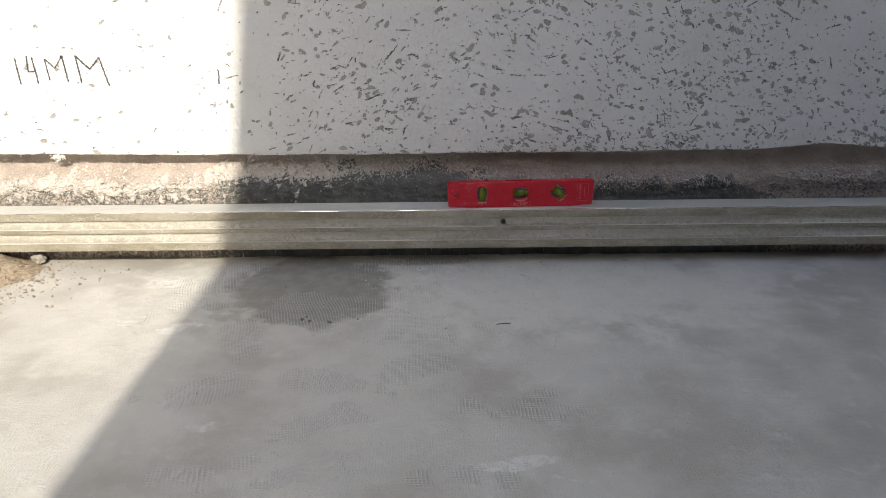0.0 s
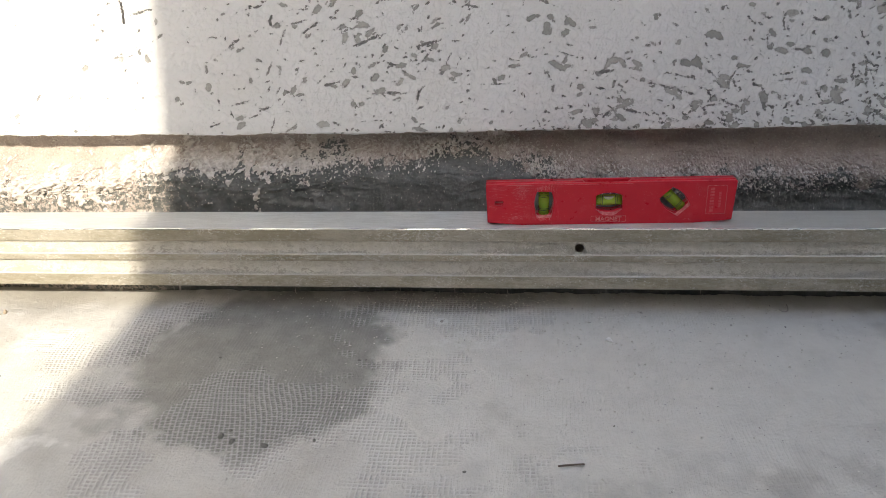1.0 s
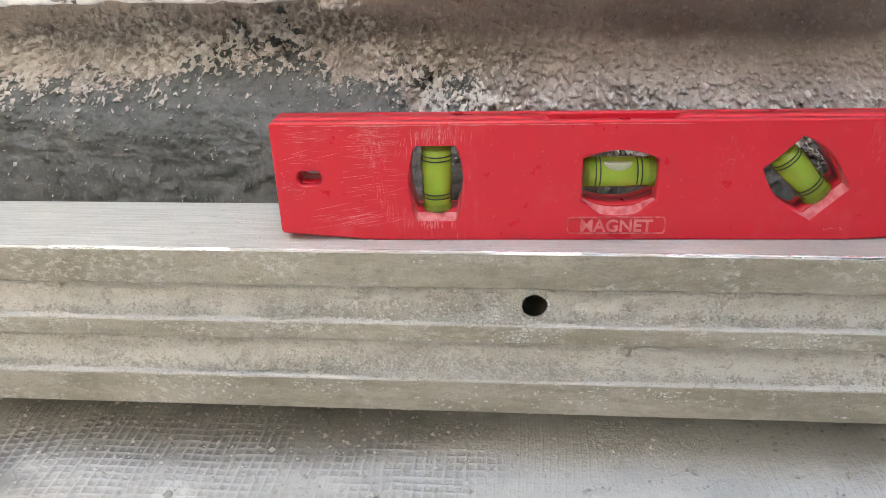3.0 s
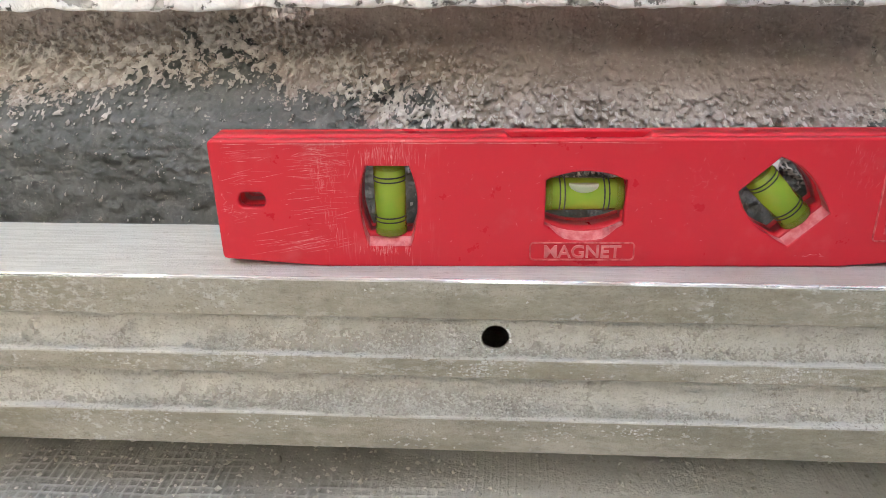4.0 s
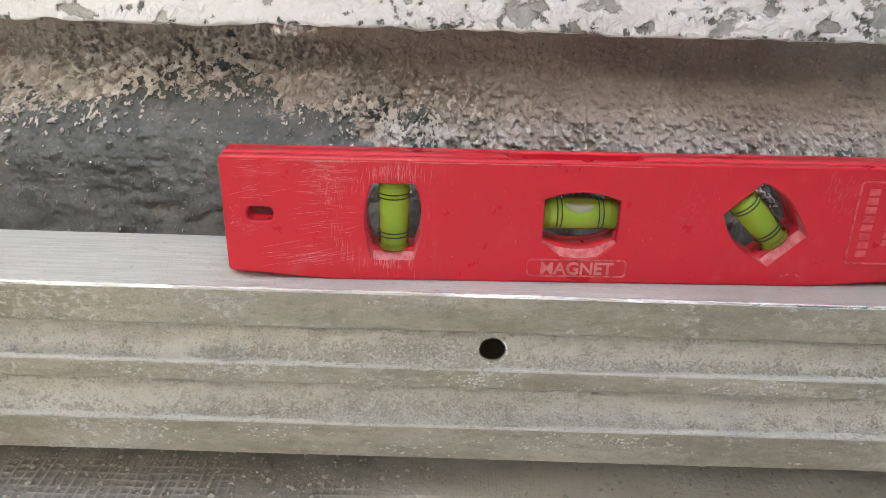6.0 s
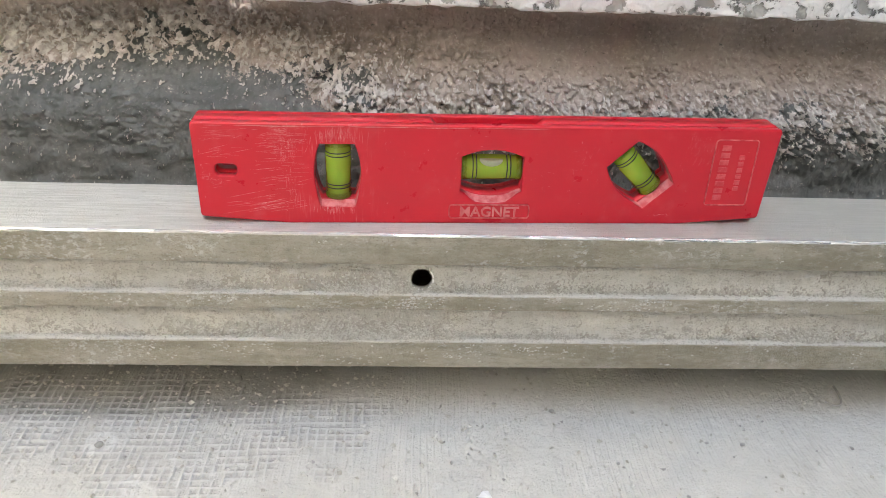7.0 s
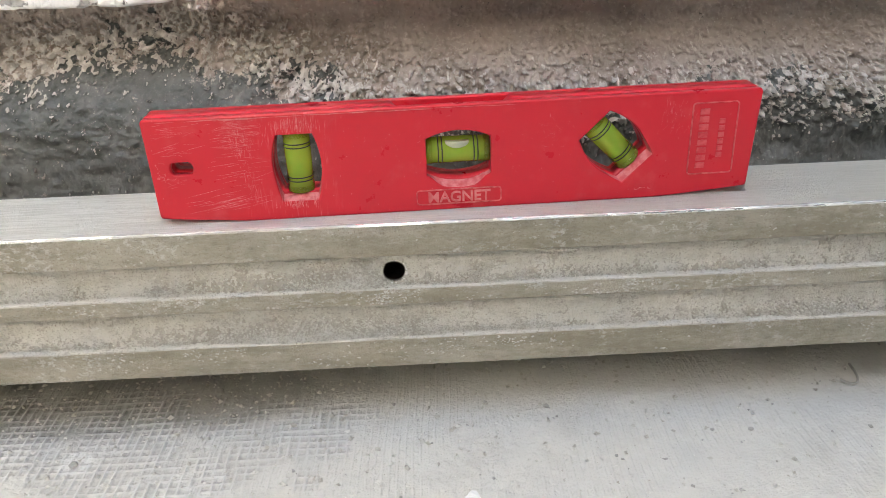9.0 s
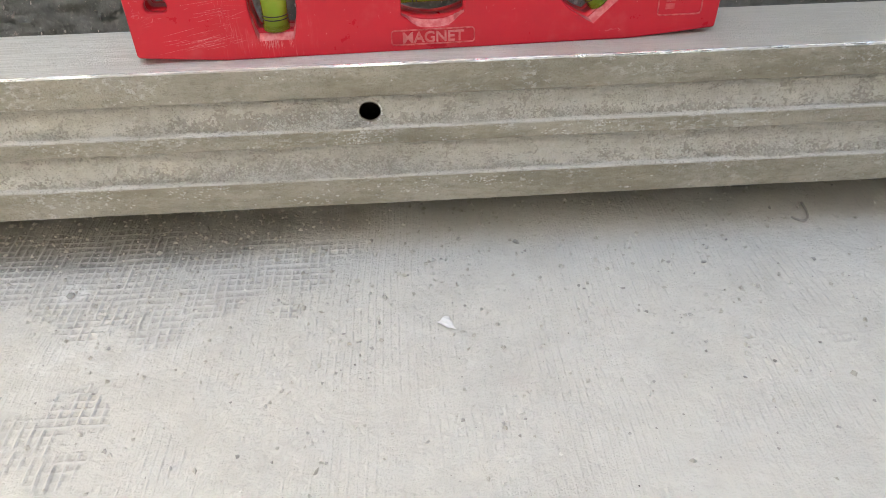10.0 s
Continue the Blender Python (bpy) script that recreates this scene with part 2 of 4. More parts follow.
BAR_F, BAR_B, TOP, LOW = -0.0092, 0.0360, 0.0925, 0.0285  # the straightedge's faces


def dusty_aluminium():
    m = Mat("dusty_aluminium")
    streak = m.noise(60, 5, 0.6, m.scaled(0.25, 1, 1))
    streak = m.op("ADD", m.op("MULTIPLY", streak, 0.6), m.op("MULTIPLY", m.noise(340, 4, 0.8, m.scaled(0.35, 1, 1)), 0.4))
    base = m.mix(m.span(streak, 0.38, 0.62), (0.35, 0.315, 0.23), (0.53, 0.49, 0.395))
    film_and_light = m.span(m.op("ADD", m.attr("film_and_light"), m.span(m.noise(120, 5, 0.65), 0, 1, -0.25, 0.25)), 0.35, 0.65)
    shiny = m.op("MULTIPLY", m.span(m.attr("film_and_light"), -0.4, -0.9), m.span(m.noise(45, 4, 0.6, m.scaled(0.5, 1, 1)), 0.38, 0.58, 0.25, 1.0))
    base = m.mix(m.op("MULTIPLY", film_and_light, 0.85), base, m.mix(m.span(m.noise(150, 5, 0.7), 0.35, 0.65), (0.71, 0.685, 0.615), (0.60, 0.575, 0.505)))
    # upward ledges and groove bottoms: heavier dust, with their brightness painted in
    base = m.mix(m.span(m.op("ADD", m.attr("film_and_light"), m.span(m.noise(200, 4), 0, 1, -0.12, 0.12)), 1.05, 1.3, 0, 0.8), base, (0.78, 0.755, 0.69))
    spots = m.op("MULTIPLY", m.span(m.noise(420, 6, 0.8, m.scaled(0.6, 1, 1)), 0.52, 0.57), m.span(m.noise(38, 5, 0.7, m.scaled(0.5, 1, 1)), 0.47, 0.62))
    base = m.mix(m.op("MULTIPLY", spots, 0.8), base, (0.72, 0.705, 0.655))
    base = m.mix(m.span(m.noise(460, 5, 0.8, m.scaled(0.5, 1, 1)), 0.54, 0.68, 0, 0.5), base, (0.22, 0.195, 0.15))
    base = m.mix(m.op("MULTIPLY", m.span(m.noise(1200, 4, 0.7), 0.54, 0.64), m.span(m.noise(40, 4), 0.38, 0.62, 0.15, 0.7)), base, (0.27, 0.235, 0.17))
    # upper face paler: dust, plus light from above put into the colour
    lit_top = m.span(m.axis(2), TOP - 0.0006, TOP - 0.0003)
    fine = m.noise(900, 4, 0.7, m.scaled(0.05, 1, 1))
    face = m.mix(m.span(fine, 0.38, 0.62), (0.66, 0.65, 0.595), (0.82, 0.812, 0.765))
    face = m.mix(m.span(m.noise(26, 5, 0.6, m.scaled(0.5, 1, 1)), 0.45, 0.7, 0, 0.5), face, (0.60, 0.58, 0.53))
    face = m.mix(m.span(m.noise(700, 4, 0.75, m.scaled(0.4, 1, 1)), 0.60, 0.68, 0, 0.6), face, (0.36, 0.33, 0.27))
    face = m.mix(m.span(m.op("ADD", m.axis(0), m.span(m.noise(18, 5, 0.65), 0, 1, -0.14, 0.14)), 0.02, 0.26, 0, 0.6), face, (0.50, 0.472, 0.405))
    base = m.mix(m.op("MULTIPLY", lit_top, 0.85), base, face)
    base = m.mix(shiny, base, (0.86, 0.85, 0.83))
    n = m.bump(m.op("MULTIPLY", m.noise(520, 5, 0.8), m.span(shiny, 0, 1, 1.0, 0.1)), 0.0013, 1.0)
    m.bump(m.noise(500, 2, 0.5, m.scaled(0.03, 1, 1)), 0.0002, 0.4, n)
    return m.done(base, m.op("SUBTRACT", m.op("SUBTRACT", m.span(film_and_light, 0, 1, 0.42, 0.85), m.op("MULTIPLY", shiny, 0.18)), m.op("MULTIPLY", lit_top, 0.38)), m.op("MAXIMUM", m.op("MAXIMUM", m.span(film_and_light, 0, 1, 0.30, 0.0), shiny), m.op("MULTIPLY", lit_top, 0.1)), 0.5)


def red_plastic():
    m = Mat("red_plastic")
    x, z = m.axis(0), m.axis(2)
    base = m.mix(m.span(m.noise(25, 4), 0.3, 0.7), (0.61, 0.018, 0.036), (0.59, 0.017, 0.034))
    smear = m.op("MULTIPLY", m.span(m.noise(70, 5, 0.65), 0.52, 0.78), 0.09)
    haze = m.op("MULTIPLY", m.span(m.noise(1, 4, 0.7, m.scaled(900, 900, 60)), 0.52, 0.70), m.op("MULTIPLY", m.span(x, 0.030, 0.040), m.span(x, 0.075, 0.062)))
    haze = m.op("MULTIPLY", haze, m.op("MULTIPLY", m.span(m.noise(60, 3), 0.40, 0.60), 0.40))
    speck = m.op("MULTIPLY", m.span(m.noise(520, 3, 0.6), 0.70, 0.76), 0.6)
    base = m.mix(m.op("MAXIMUM", speck, m.op("MAXIMUM", haze, smear)), base, (0.80, 0.36, 0.36))
    m.bump(m.noise(180, 3), 0.0002, 0.4)
    return m.done(base, m.span(m.noise(90, 5), 0.3, 0.7, 0.27, 0.34), 0, 0.4)


def green_fluid():
    m = Mat("green_vial_fluid")
    m.b.inputs["Transmission Weight"].default_value = 0.55
    m.b.inputs["IOR"].default_value = 1.33
    return m.done(m.mix(m.span(m.noise(120, 2), 0.3, 0.7), (0.46, 0.74, 0.09), (0.56, 0.72, 0.10)), 0.08)


def clear_acrylic(name, colour, rough=0.1):
    m = Mat(name)
    m.b.inputs["Transmission Weight"].default_value = 0.9
    m.b.inputs["IOR"].default_value = 1.3
    return m.done(colour, rough)


PAINT, RAW, FLOOR = painted_wall(), raw_wall(), cement_floor()
ALU, RED, GREEN = dusty_aluminium(), red_plastic(), green_fluid()
WORN = plain("worn_red_plastic", (0.70, 0.17, 0.17), (0.50, 0.02, 0.03), 420, 0.45, 0.0003)
LETTER = plain("raised_red_plastic", (0.68, 0.12, 0.13), (0.58, 0.035, 0.05), 260, 0.4, 0.0003)
WORD = plain("pale_red_plastic", (0.72, 0.25, 0.25), (0.62, 0.11, 0.12), 200, 0.45, 0.0003)
SILL = plain("dusty_red_plastic", (0.74, 0.25, 0.25), (0.60, 0.09, 0.10), 300, 0.55, 0.0003)
# darkened so that the unseen walls bounce little light under the bar
DIM_SLAB = plain("dim_unseen_slab", (0.10, 0.097, 0.092), (0.07, 0.068, 0.065), 6)
CRUMB = grainy("dry_mortar_crumbs", (0.74, 0.72, 0.66), (0.60, 0.58, 0.515), (0.33, 0.285, 0.21), 140)
CRUST = grainy("mortar_crust", (0.62, 0.595, 0.53), (0.50, 0.47, 0.40), (0.28, 0.245, 0.18), 140)
LIGHT = plain("pale_mortar_crumbs", (0.62, 0.555, 0.50), (0.46, 0.405, 0.36), 60)
DUST = plain("grey_grit", (0.47, 0.455, 0.42), (0.34, 0.325, 0.295), 200)
SAND = plain("brown_sand", (0.46, 0.375, 0.275), (0.27, 0.215, 0.155), 160)
CLOD = plain("dark_mortar_clod", (0.15, 0.145, 0.128), (0.21, 0.20, 0.178), 150)
STONE = plain("pale_stone", (0.48, 0.46, 0.42), (0.36, 0.345, 0.31), 90)
FLAKE = plain("white_paint_flake", (0.90, 0.89, 0.87), (0.84, 0.83, 0.80), 80)
TWIG = plain("brown_twig", (0.11, 0.085, 0.06), (0.16, 0.13, 0.10), 200)
PENCIL = plain("pencil_graphite", (0.07, 0.065, 0.065), (0.22, 0.21, 0.21), 500)
BLACK = plain("black_ink", (0.012, 0.012, 0.012), (0.02, 0.02, 0.02), 100, 0.4, 0.0)
YELLOW = clear_acrylic("yellowed_acrylic", (0.74, 0.78, 0.25), 0.15)
BUBBLE = clear_acrylic("air_bubble", (0.78, 0.80, 0.68), 0.05)
BUBBLE.node_tree.nodes["Principled BSDF"].inputs["Transmission Weight"].default_value = 0.55

# ---- the ground ----
gx = steps((-40, -4, 3.0), (-4, -1.0, 0.1), (-1.0, -0.42, 0.006), (-0.42, 0.36, 0.001), (0.36, 1.2, 0.006), (1.2, 4, 0.1), (4, 40, 3.0))
gy = steps((-40, -3, 3.0), (-3, -0.8, 0.1), (-0.8, -0.60, 0.004), (-0.60, -0.26, 0.0013), (-0.26, 0.04, 0.001), (0.04, 0.10, 0.004), (0.10, 0.4, 0.05), (0.4, 4, 0.5))
FX, FY = np.meshgrid(gx, gy)
wob = fbm(FX, FY, 0.055, 4, 40, 0.62)


def blob(cx, cy, rx, ry, turn=0.0, wave=1.5):
    """1 inside an uneven oval on the floor, 0 outside."""
    c, s = math.cos(turn), math.sin(turn)
    u, v = (FX - cx) * c + (FY - cy) * s, (FY - cy) * c - (FX - cx) * s
    return ramp(1.0 - np.hypot(u / rx, v / ry) + wave * wob, -0.15, 0.45)


weave = np.zeros_like(FX)
for cx, cy, rx, ry, turn, much in (
    (-0.33, -0.03, 0.05, 0.025, 0.3, 0.8), (-0.36, -0.09, 0.06, 0.04, 0.2, 1.0), (-0.33, -0.16, 0.09, 0.035, 0.3, 1.0),
    (-0.17, -0.18, 0.13, 0.055, -0.1, 1.0), (-0.07, -0.14, 0.04, 0.03, 0.4, 0.9), (-0.03, -0.15, 0.035, 0.022, 0.5, 0.9),
    (-0.27, -0.28, 0.03, 0.09, 0.2, 0.9), (-0.27, -0.41, 0.08, 0.035, 0.2, 0.9), (-0.17, -0.37, 0.07, 0.03, -0.4, 1.0),
    (-0.04, -0.35, 0.045, 0.03, 0.2, 0.9), (-0.13, -0.47, 0.09, 0.035, 0.2, 0.8), (0.07, -0.45, 0.06, 0.03, 0, 0.6),
    (-0.04, -0.112, 0.035, 0.030, 0.4, 1.0), (-0.10, -0.10, 0.07, 0.05, 0.3, 0.40), (0.03, -0.02, 0.06, 0.02, 0, 0.25),
    (-0.05, -0.27, 0.07, 0.04, 0, 0.45), (0.05, -0.22, 0.09, 0.06, 0, 0.3), (-0.20, -0.55, 0.12, 0.025, 0.1, 0.45), (0.02, -0.56, 0.05, 0.025, 0.1, 0.5),
):
    weave = np.maximum(weave, much * blob(cx, cy, rx, ry, turn))
weave = np.maximum(weave, 0.60 * blob(-0.02, -0.010, 0.16, 0.046, 0.04, 0.5))
damp = np.maximum(blob(-0.205, -0.10, 0.150, 0.150, 0.1, 0.28), 0.5 * blob(-0.29, -0.17, 0.12, 0.06, 0.4, 0.8))
# band under the bar: some wetness, deepened to paint the bar's shade
damp = np.maximum(damp, 0.60 * blob(-0.06, 0.016, 0.20, 0.032, 0.02, 0.2))
dust = np.maximum(blob(0.12, -0.08, 0.46, 0.22, -0.05, 0.6), 0.6 * blob(-0.42, -0.2, 0.12, 0.2, 0, 0.8))
salt = np.zeros_like(FX)
for cx, cy, rx, ry, turn, much in (
    (0.066, -0.544, 0.05, 0.010, 0.2, 0.8), (0.121, -0.572, 0.04, 0.008, -0.2, 0.7), (-0.43, -0.073, 0.03, 0.02, 0.3, 0.7), (-0.353, -0.234, 0.05, 0.018, 0.5, 0.8),
    (-0.254, -0.475, 0.03, 0.012, 0.3, 0.6), (-0.045, -0.025, 0.008, 0.006, 0.5, 0.9), (-0.005, -0.060, 0.030, 0.022, 0.3, 0.55), (-0.047, -0.067, 0.025, 0.015, 0.4, 0.6), (-0.053, -0.143, 0.02, 0.01, 0, 0.6),
):
    salt = np.maximum(salt, 0.8 * much * blob(cx, cy, rx, ry, turn, 1.8))
near = ramp(FX, -1.1, -0.9) * ramp(FX, 1.3, 1.1) * ramp(FY, -1.0, -0.75)
FZ = near * (0.0012 * fbm(FX, FY, 0.16, 4, 50) + 0.0006 * ramp(fbm(FX, FY, 0.012, 3, 60), 0.1, 0.8))
bend = 0.004 * fbm(FX, FY, 0.09, 2, 65) + ramp(FX, -0.08, -0.18) * (0.009 * fbm(FX, FY, 0.10, 2, 68) + 0.16 * (FY + 0.15))
PITCH = 0.0041
across = np.abs(np.sin(np.pi * (FX + bend + 0.06 * FY) / PITCH))
along = np.abs(np.sin(np.pi * (FY + 0.7 * bend - 0.05 * FX) / PITCH))
net = np.maximum(ramp(across, 0.50, 0.14), 0.85 * ramp(along, 0.50, 0.14))
worn = ramp(weave + 0.5 * fbm(FX, FY, 0.018, 3, 66), 0.10, 0.75)
FZ += worn * 0.0009 * (net - 0.75) * (0.7 + 0.6 * fbm(FX, FY, 0.006, 2, 67))
floor = tagged(sheet("ground", FX, FY, FZ, FLOOR, {"weave": worn, "net": net, "salt": salt, "damp": damp, "dust": dust}), "grey cement screed floor with mesh imprints and a damp patch", "floor", kind="structure")

# ---- the wall: white plaster that ends in a ragged lip over raw mortar ----
WALL_Y = 0.07


def lip(x):
    base = 0.1655 + 0.006 * ramp(x, -0.25, -0.75) + 0.003 * ramp(x, 0.2, 0.7)
    base = base + 0.007 * np.exp(-(((x - 0.62) / 0.06) ** 2))
    return base + 0.0018 * fbm(x, x * 0 + 3, 0.05, 4, 70) + 0.0009 * fbm(x, x * 0 + 8, 0.006, 2, 71)


wx = steps((-4, -1.0, 0.5), (-1.0, -0.4, 0.003), (-0.4, 0.70, 0.0012), (0.70, 1.2, 0.003), (1.2, 4, 0.5))
up = steps((0.0, 0.32, 0.0012), (0.32, 3.6, 0.4))
WX, UP = np.meshgrid(wx, up)
WZ = UP + lip(WX) * ramp(UP, 0.30, 0.0) + 0.166 * (1 - ramp(UP, 0.30, 0.0))
chip, tone = np.full(WX.shape, -3.0), np.zeros(WX.shape)


def mark(x0, z0, long, wide, turn, dark):
    """One chip or scratch in the paint, half sizes in metres."""
    reach = max(long, wide) * 1.3 + 0.003
    a, b = np.searchsorted(wx, (x0 - reach, x0 + reach))
    k, l = np.searchsorted(up, (z0 - 0.171 - reach, z0 - 0.160 + reach))
    u, v = WX[k:l, a:b] - x0, WZ[k:l, a:b] - z0
    c, s = math.cos(turn), math.sin(turn)
    d = (1 - np.hypot((u * c + v * s) / long, (v * c - u * s) / wide)) * min(long, wide) * 1000
    tone[k:l, a:b] = np.where(d > np.maximum(chip[k:l, a:b], -1.2), dark, tone[k:l, a:b])
    chip[k:l, a:b] = np.maximum(chip[k:l, a:b], d)


crowd = fbm(np.linspace(-1, 1.2, 45)[None], np.linspace(0.16, 0.5, 12)[:, None], 0.12, 3, 80)
count = 0
while count < 6800:
    x, z = rng.uniform(-0.95, 1.15), 0.165 + 0.30 * rng.uniform() ** 1.25
    many = 0.42 + 0.55 * crowd[min(11, int((z - 0.16) / 0.031)), min(44, int((x + 1) * 20))]
    many *= 0.14 + 0.50 * ramp(np.float64(x), -0.36, -0.15) + 0.36 * ramp(np.float64(x), 0.02, 0.12) + 0.35 * ramp(np.float64(x), 0.18, 0.35)
    if z > 0.33:
        many *= 0.8
    if rng.uniform() > many:
        continue
    size = 0.0010 + 0.0042 * rng.uniform() ** 4.5
    thin = rng.uniform() < 0.30
    long, wide = (size * rng.uniform(1.3, 2.6), 0.0006 + size * 0.14) if thin else (size * rng.uniform(0.9, 1.6), size * rng.uniform(0.4, 0.85))
    turn = rng.normal(0.45 if x < 0.05 else -0.5, 0.6)
    mark(x, z, long, wide, turn, rng.uniform(0.5, 1.0) if thin or size < 0.0019 else rng.uniform(0.0, 0.45))
    if not thin and size > 0.0025 and rng.uniform() < 0.6:
        mark(x + rng.normal(0, size), z + rng.normal(0, size * 0.7), size * 0.8, size * 0.4, turn + rng.normal(0, 0.8), rng.uniform(0.1, 0.7))
    count += 1
for x0, z0, x1, z1, wide in (
    (0.147, 0.213, 0.206, 0.197, 0.0011), (0.165, 0.222, 0.200, 0.213, 0.0009), (0.103, 0.221, 0.119, 0.224, 0.0017), (0.111, 0.176, 0.120, 0.186, 0.0017),
    (-0.006, 0.213, 0.017, 0.213, 0.0007), (0.210, 0.191, 0.218, 0.198, 0.0018), (-0.133, 0.252, -0.102, 0.263, 0.0015), (-0.071, 0.250, -0.045, 0.257, 0.0013),
    (-0.262, 0.252, -0.245, 0.263, 0.0012), (-0.180, 0.267, -0.161, 0.278, 0.0012), (-0.193, 0.275, -0.175, 0.279, 0.0012), (-0.211, 0.274, -0.200, 0.278, 0.0012),
    (-0.129, 0.178, -0.102, 0.178, 0.0007), (-0.117, 0.204, -0.102, 0.211, 0.0026),
):
    mark((x0 + x1) / 2, (z0 + z1) / 2, math.hypot(x1 - x0, z1 - z0) / 2, wide, math.atan2(z1 - z0, x1 - x0), 0.8 if wide < 0.002 else 0.25)
for x0, z0, long, wide, turn, dark in (
    (0.195, 0.231, 0.011, 0.006, -0.2, 0.5), (0.208, 0.254, 0.010, 0.005, -0.4, 0.35), (0.068, 0.229, 0.009, 0.005, 0.1, 0.25), (0.121, 0.235, 0.010, 0.005, 0.0, 0.1),
    (0.059, 0.266, 0.005, 0.008, 0.2, 0.3), (0.076, 0.268, 0.005, 0.007, 0.1, 0.3), (0.142, 0.226, 0.007, 0.004, 0.0, 0.1), (0.130, 0.192, 0.014, 0.004, 0.1, 0.15),
    (0.200, 0.190, 0.007, 0.005, -0.5, 0.2), (0.175, 0.203, 0.009, 0.004, -0.3, 0.1),
):
    for _ in range(4):
        mark(x0 + rng.normal(0, long * 0.45), z0 + rng.normal(0, wide * 0.5), long * rng.uniform(0.4, 0.75), wide * rng.uniform(0.35, 0.7), turn + rng.normal(0, 0.5), dark)
WYF = WALL_Y + 0.0009 * fbm(WX, WZ, 0.2, 3, 90) + 0.0006 * ramp(chip, -0.2, 0.5)
# the rounded lower edge, and the underside that runs back to the raw mortar
edge_rows = ((0.0009, -0.0004), (0.0022, -0.0002), (0.034, 0.006))
PX = np.concatenate([WX[:1]] * 3 + [WX])
PY = np.concatenate([WYF[:1] + dy for dy, _ in edge_rows[::-1]] + [WYF])
PZ = np.concatenate([WZ[:1] + dz + 0.0008 * fbm(WX[:1], WX[:1] * 0 + n, 0.01, 2, 95) for n, (_, dz) in enumerate(edge_rows[::-1])] + [WZ])
pad = lambda a: np.concatenate([np.full((3, a.shape[1]), a.min())] + [a])
wall = tagged(sheet("wall_north", PX, PY, PZ, PAINT, {"chip": pad(chip), "tone": pad(tone)}), "white painted plaster wall pitted with hack marks", "wall", kind="structure")

bm = bmesh.new()
box(bm, -4, 4, 0.110, 0.270, -0.05, 3.76)
tagged(part("wall_north_core", bm, DIM_SLAB), "masonry core behind the plaster", "wall", kind="structure")

rx = steps((-4, -1.0, 0.5), (-1.0, -0.80, 0.01), (-0.80, -0.13, 0.0011), (-0.13, 0.36, 0.0005), (0.36, 0.85, 0.0012), (0.85, 1.2, 0.01), (1.2, 4, 0.5))
rz = steps((-0.02, 0.07, 0.01), (0.07, 0.097, 0.0014), (0.097, 0.172, 0.0005), (0.172, 0.185, 0.002))
RX, RZ = np.meshgrid(rx, rz)
level_ = 0.128 + 0.012 * fbm(RX, RX * 0, 0.16, 3, 101) - 0.016 * ramp(RX, 0.02, 0.12) - 0.02 * ramp(RX, -0.33, -0.45) + 0.014 * np.exp(-(((RX + 0.13) / 0.09) ** 2)) + 0.012 * np.exp(-(((RX + 0.015) / 0.045) ** 2))
damp_w = ramp(level_ + 0.032 * fbm(RX, RZ, 0.034, 4, 102, 0.65) - RZ, -0.010, 0.007)
# the dark zone is paler left of -0.30 and right of 0.46
pale_w = np.maximum(0.50 * ramp(RX, -0.30, -0.40), 0.65 * ramp(RX, 0.46, 0.58))
dark_lump = ramp(1 - np.hypot((RX - 0.405) / 0.030, (RZ - 0.103) / 0.020) + 0.5 * fbm(RX, RZ, 0.012, 3, 109), 0.0, 0.3)
fork = np.maximum(np.exp(-(((RX + 0.046 - 0.55 * (RZ - 0.138)) / 0.0042) ** 2)), np.exp(-(((RX + 0.036 + 0.5 * (RZ - 0.146)) / 0.0040) ** 2)) * ramp(RZ, 0.138, 0.143))
fork = fork * ramp(RZ, 0.157, 0.151) * ramp(RZ, 0.112, 0.122)
damp_w = np.maximum(damp_w * (1 - pale_w), np.maximum(0.95 * dark_lump, ramp(fork + 0.35 * fbm(RX, RZ, 0.007, 3, 113), 0.35, 0.65)))
belt = np.exp(-(((RZ - level_ - 0.002) / 0.017) ** 2))
crumb = ramp(2.0 * fbm(RX, RZ, 0.0018, 3, 103, 0.75) + 1.3 * belt - 1.0 - 0.4 * ramp(RX, 0.18, 0.40), -0.05, 0.35)
lumpy = np.maximum(ramp(RX, -0.12, -0.30), ramp(RX, 0.40, 0.55))
clot = fbm(RX + 0.004 * fbm(RX, RZ, 0.012, 2, 111), RZ, 0.010, 4, 110, 0.65)
crumb = np.maximum(crumb, ramp(RX, -0.12, -0.24) * ramp(2.2 * clot + 1.3 * belt - 0.85, -0.05, 0.25))
rough_w = (0.22 + 0.78 * ramp(RZ, 0.160, 0.138)) * (0.5 + 0.5 * belt + 0.4 * ramp(RX, 0.0, 0.1)) * (1 - 0.6 * damp_w * (1 - belt))
RY = WALL_Y + 0.002 + 0.028 * ramp(RZ, 0.112, 0.150) + 0.004 * fbm(RX, RZ, 0.05, 3, 104)
grain = fbm(RX + 0.0015 * fbm(RX, RZ, 0.005, 2, 107), RZ, 0.0016, 3, 105, 0.6)
RY = RY - 0.0028 * rough_w * np.abs(grain) ** 0.8 * np.sign(grain) - 0.0020 * crumb - 0.0030 * rough_w * fbm(RX, RZ, 0.0065, 2, 106)
swirl = fbm(RX + 0.012 * fbm(RX, RZ, 0.03, 2, 114), RZ * 1.8, 0.020, 3, 115, 0.5)
RY = RY - damp_w * (0.0034 * (0.5 - np.abs(swirl)) + 0.0016 * np.abs(fbm(RX * 0.6, RZ * 1.6, 0.006, 2, 116)))
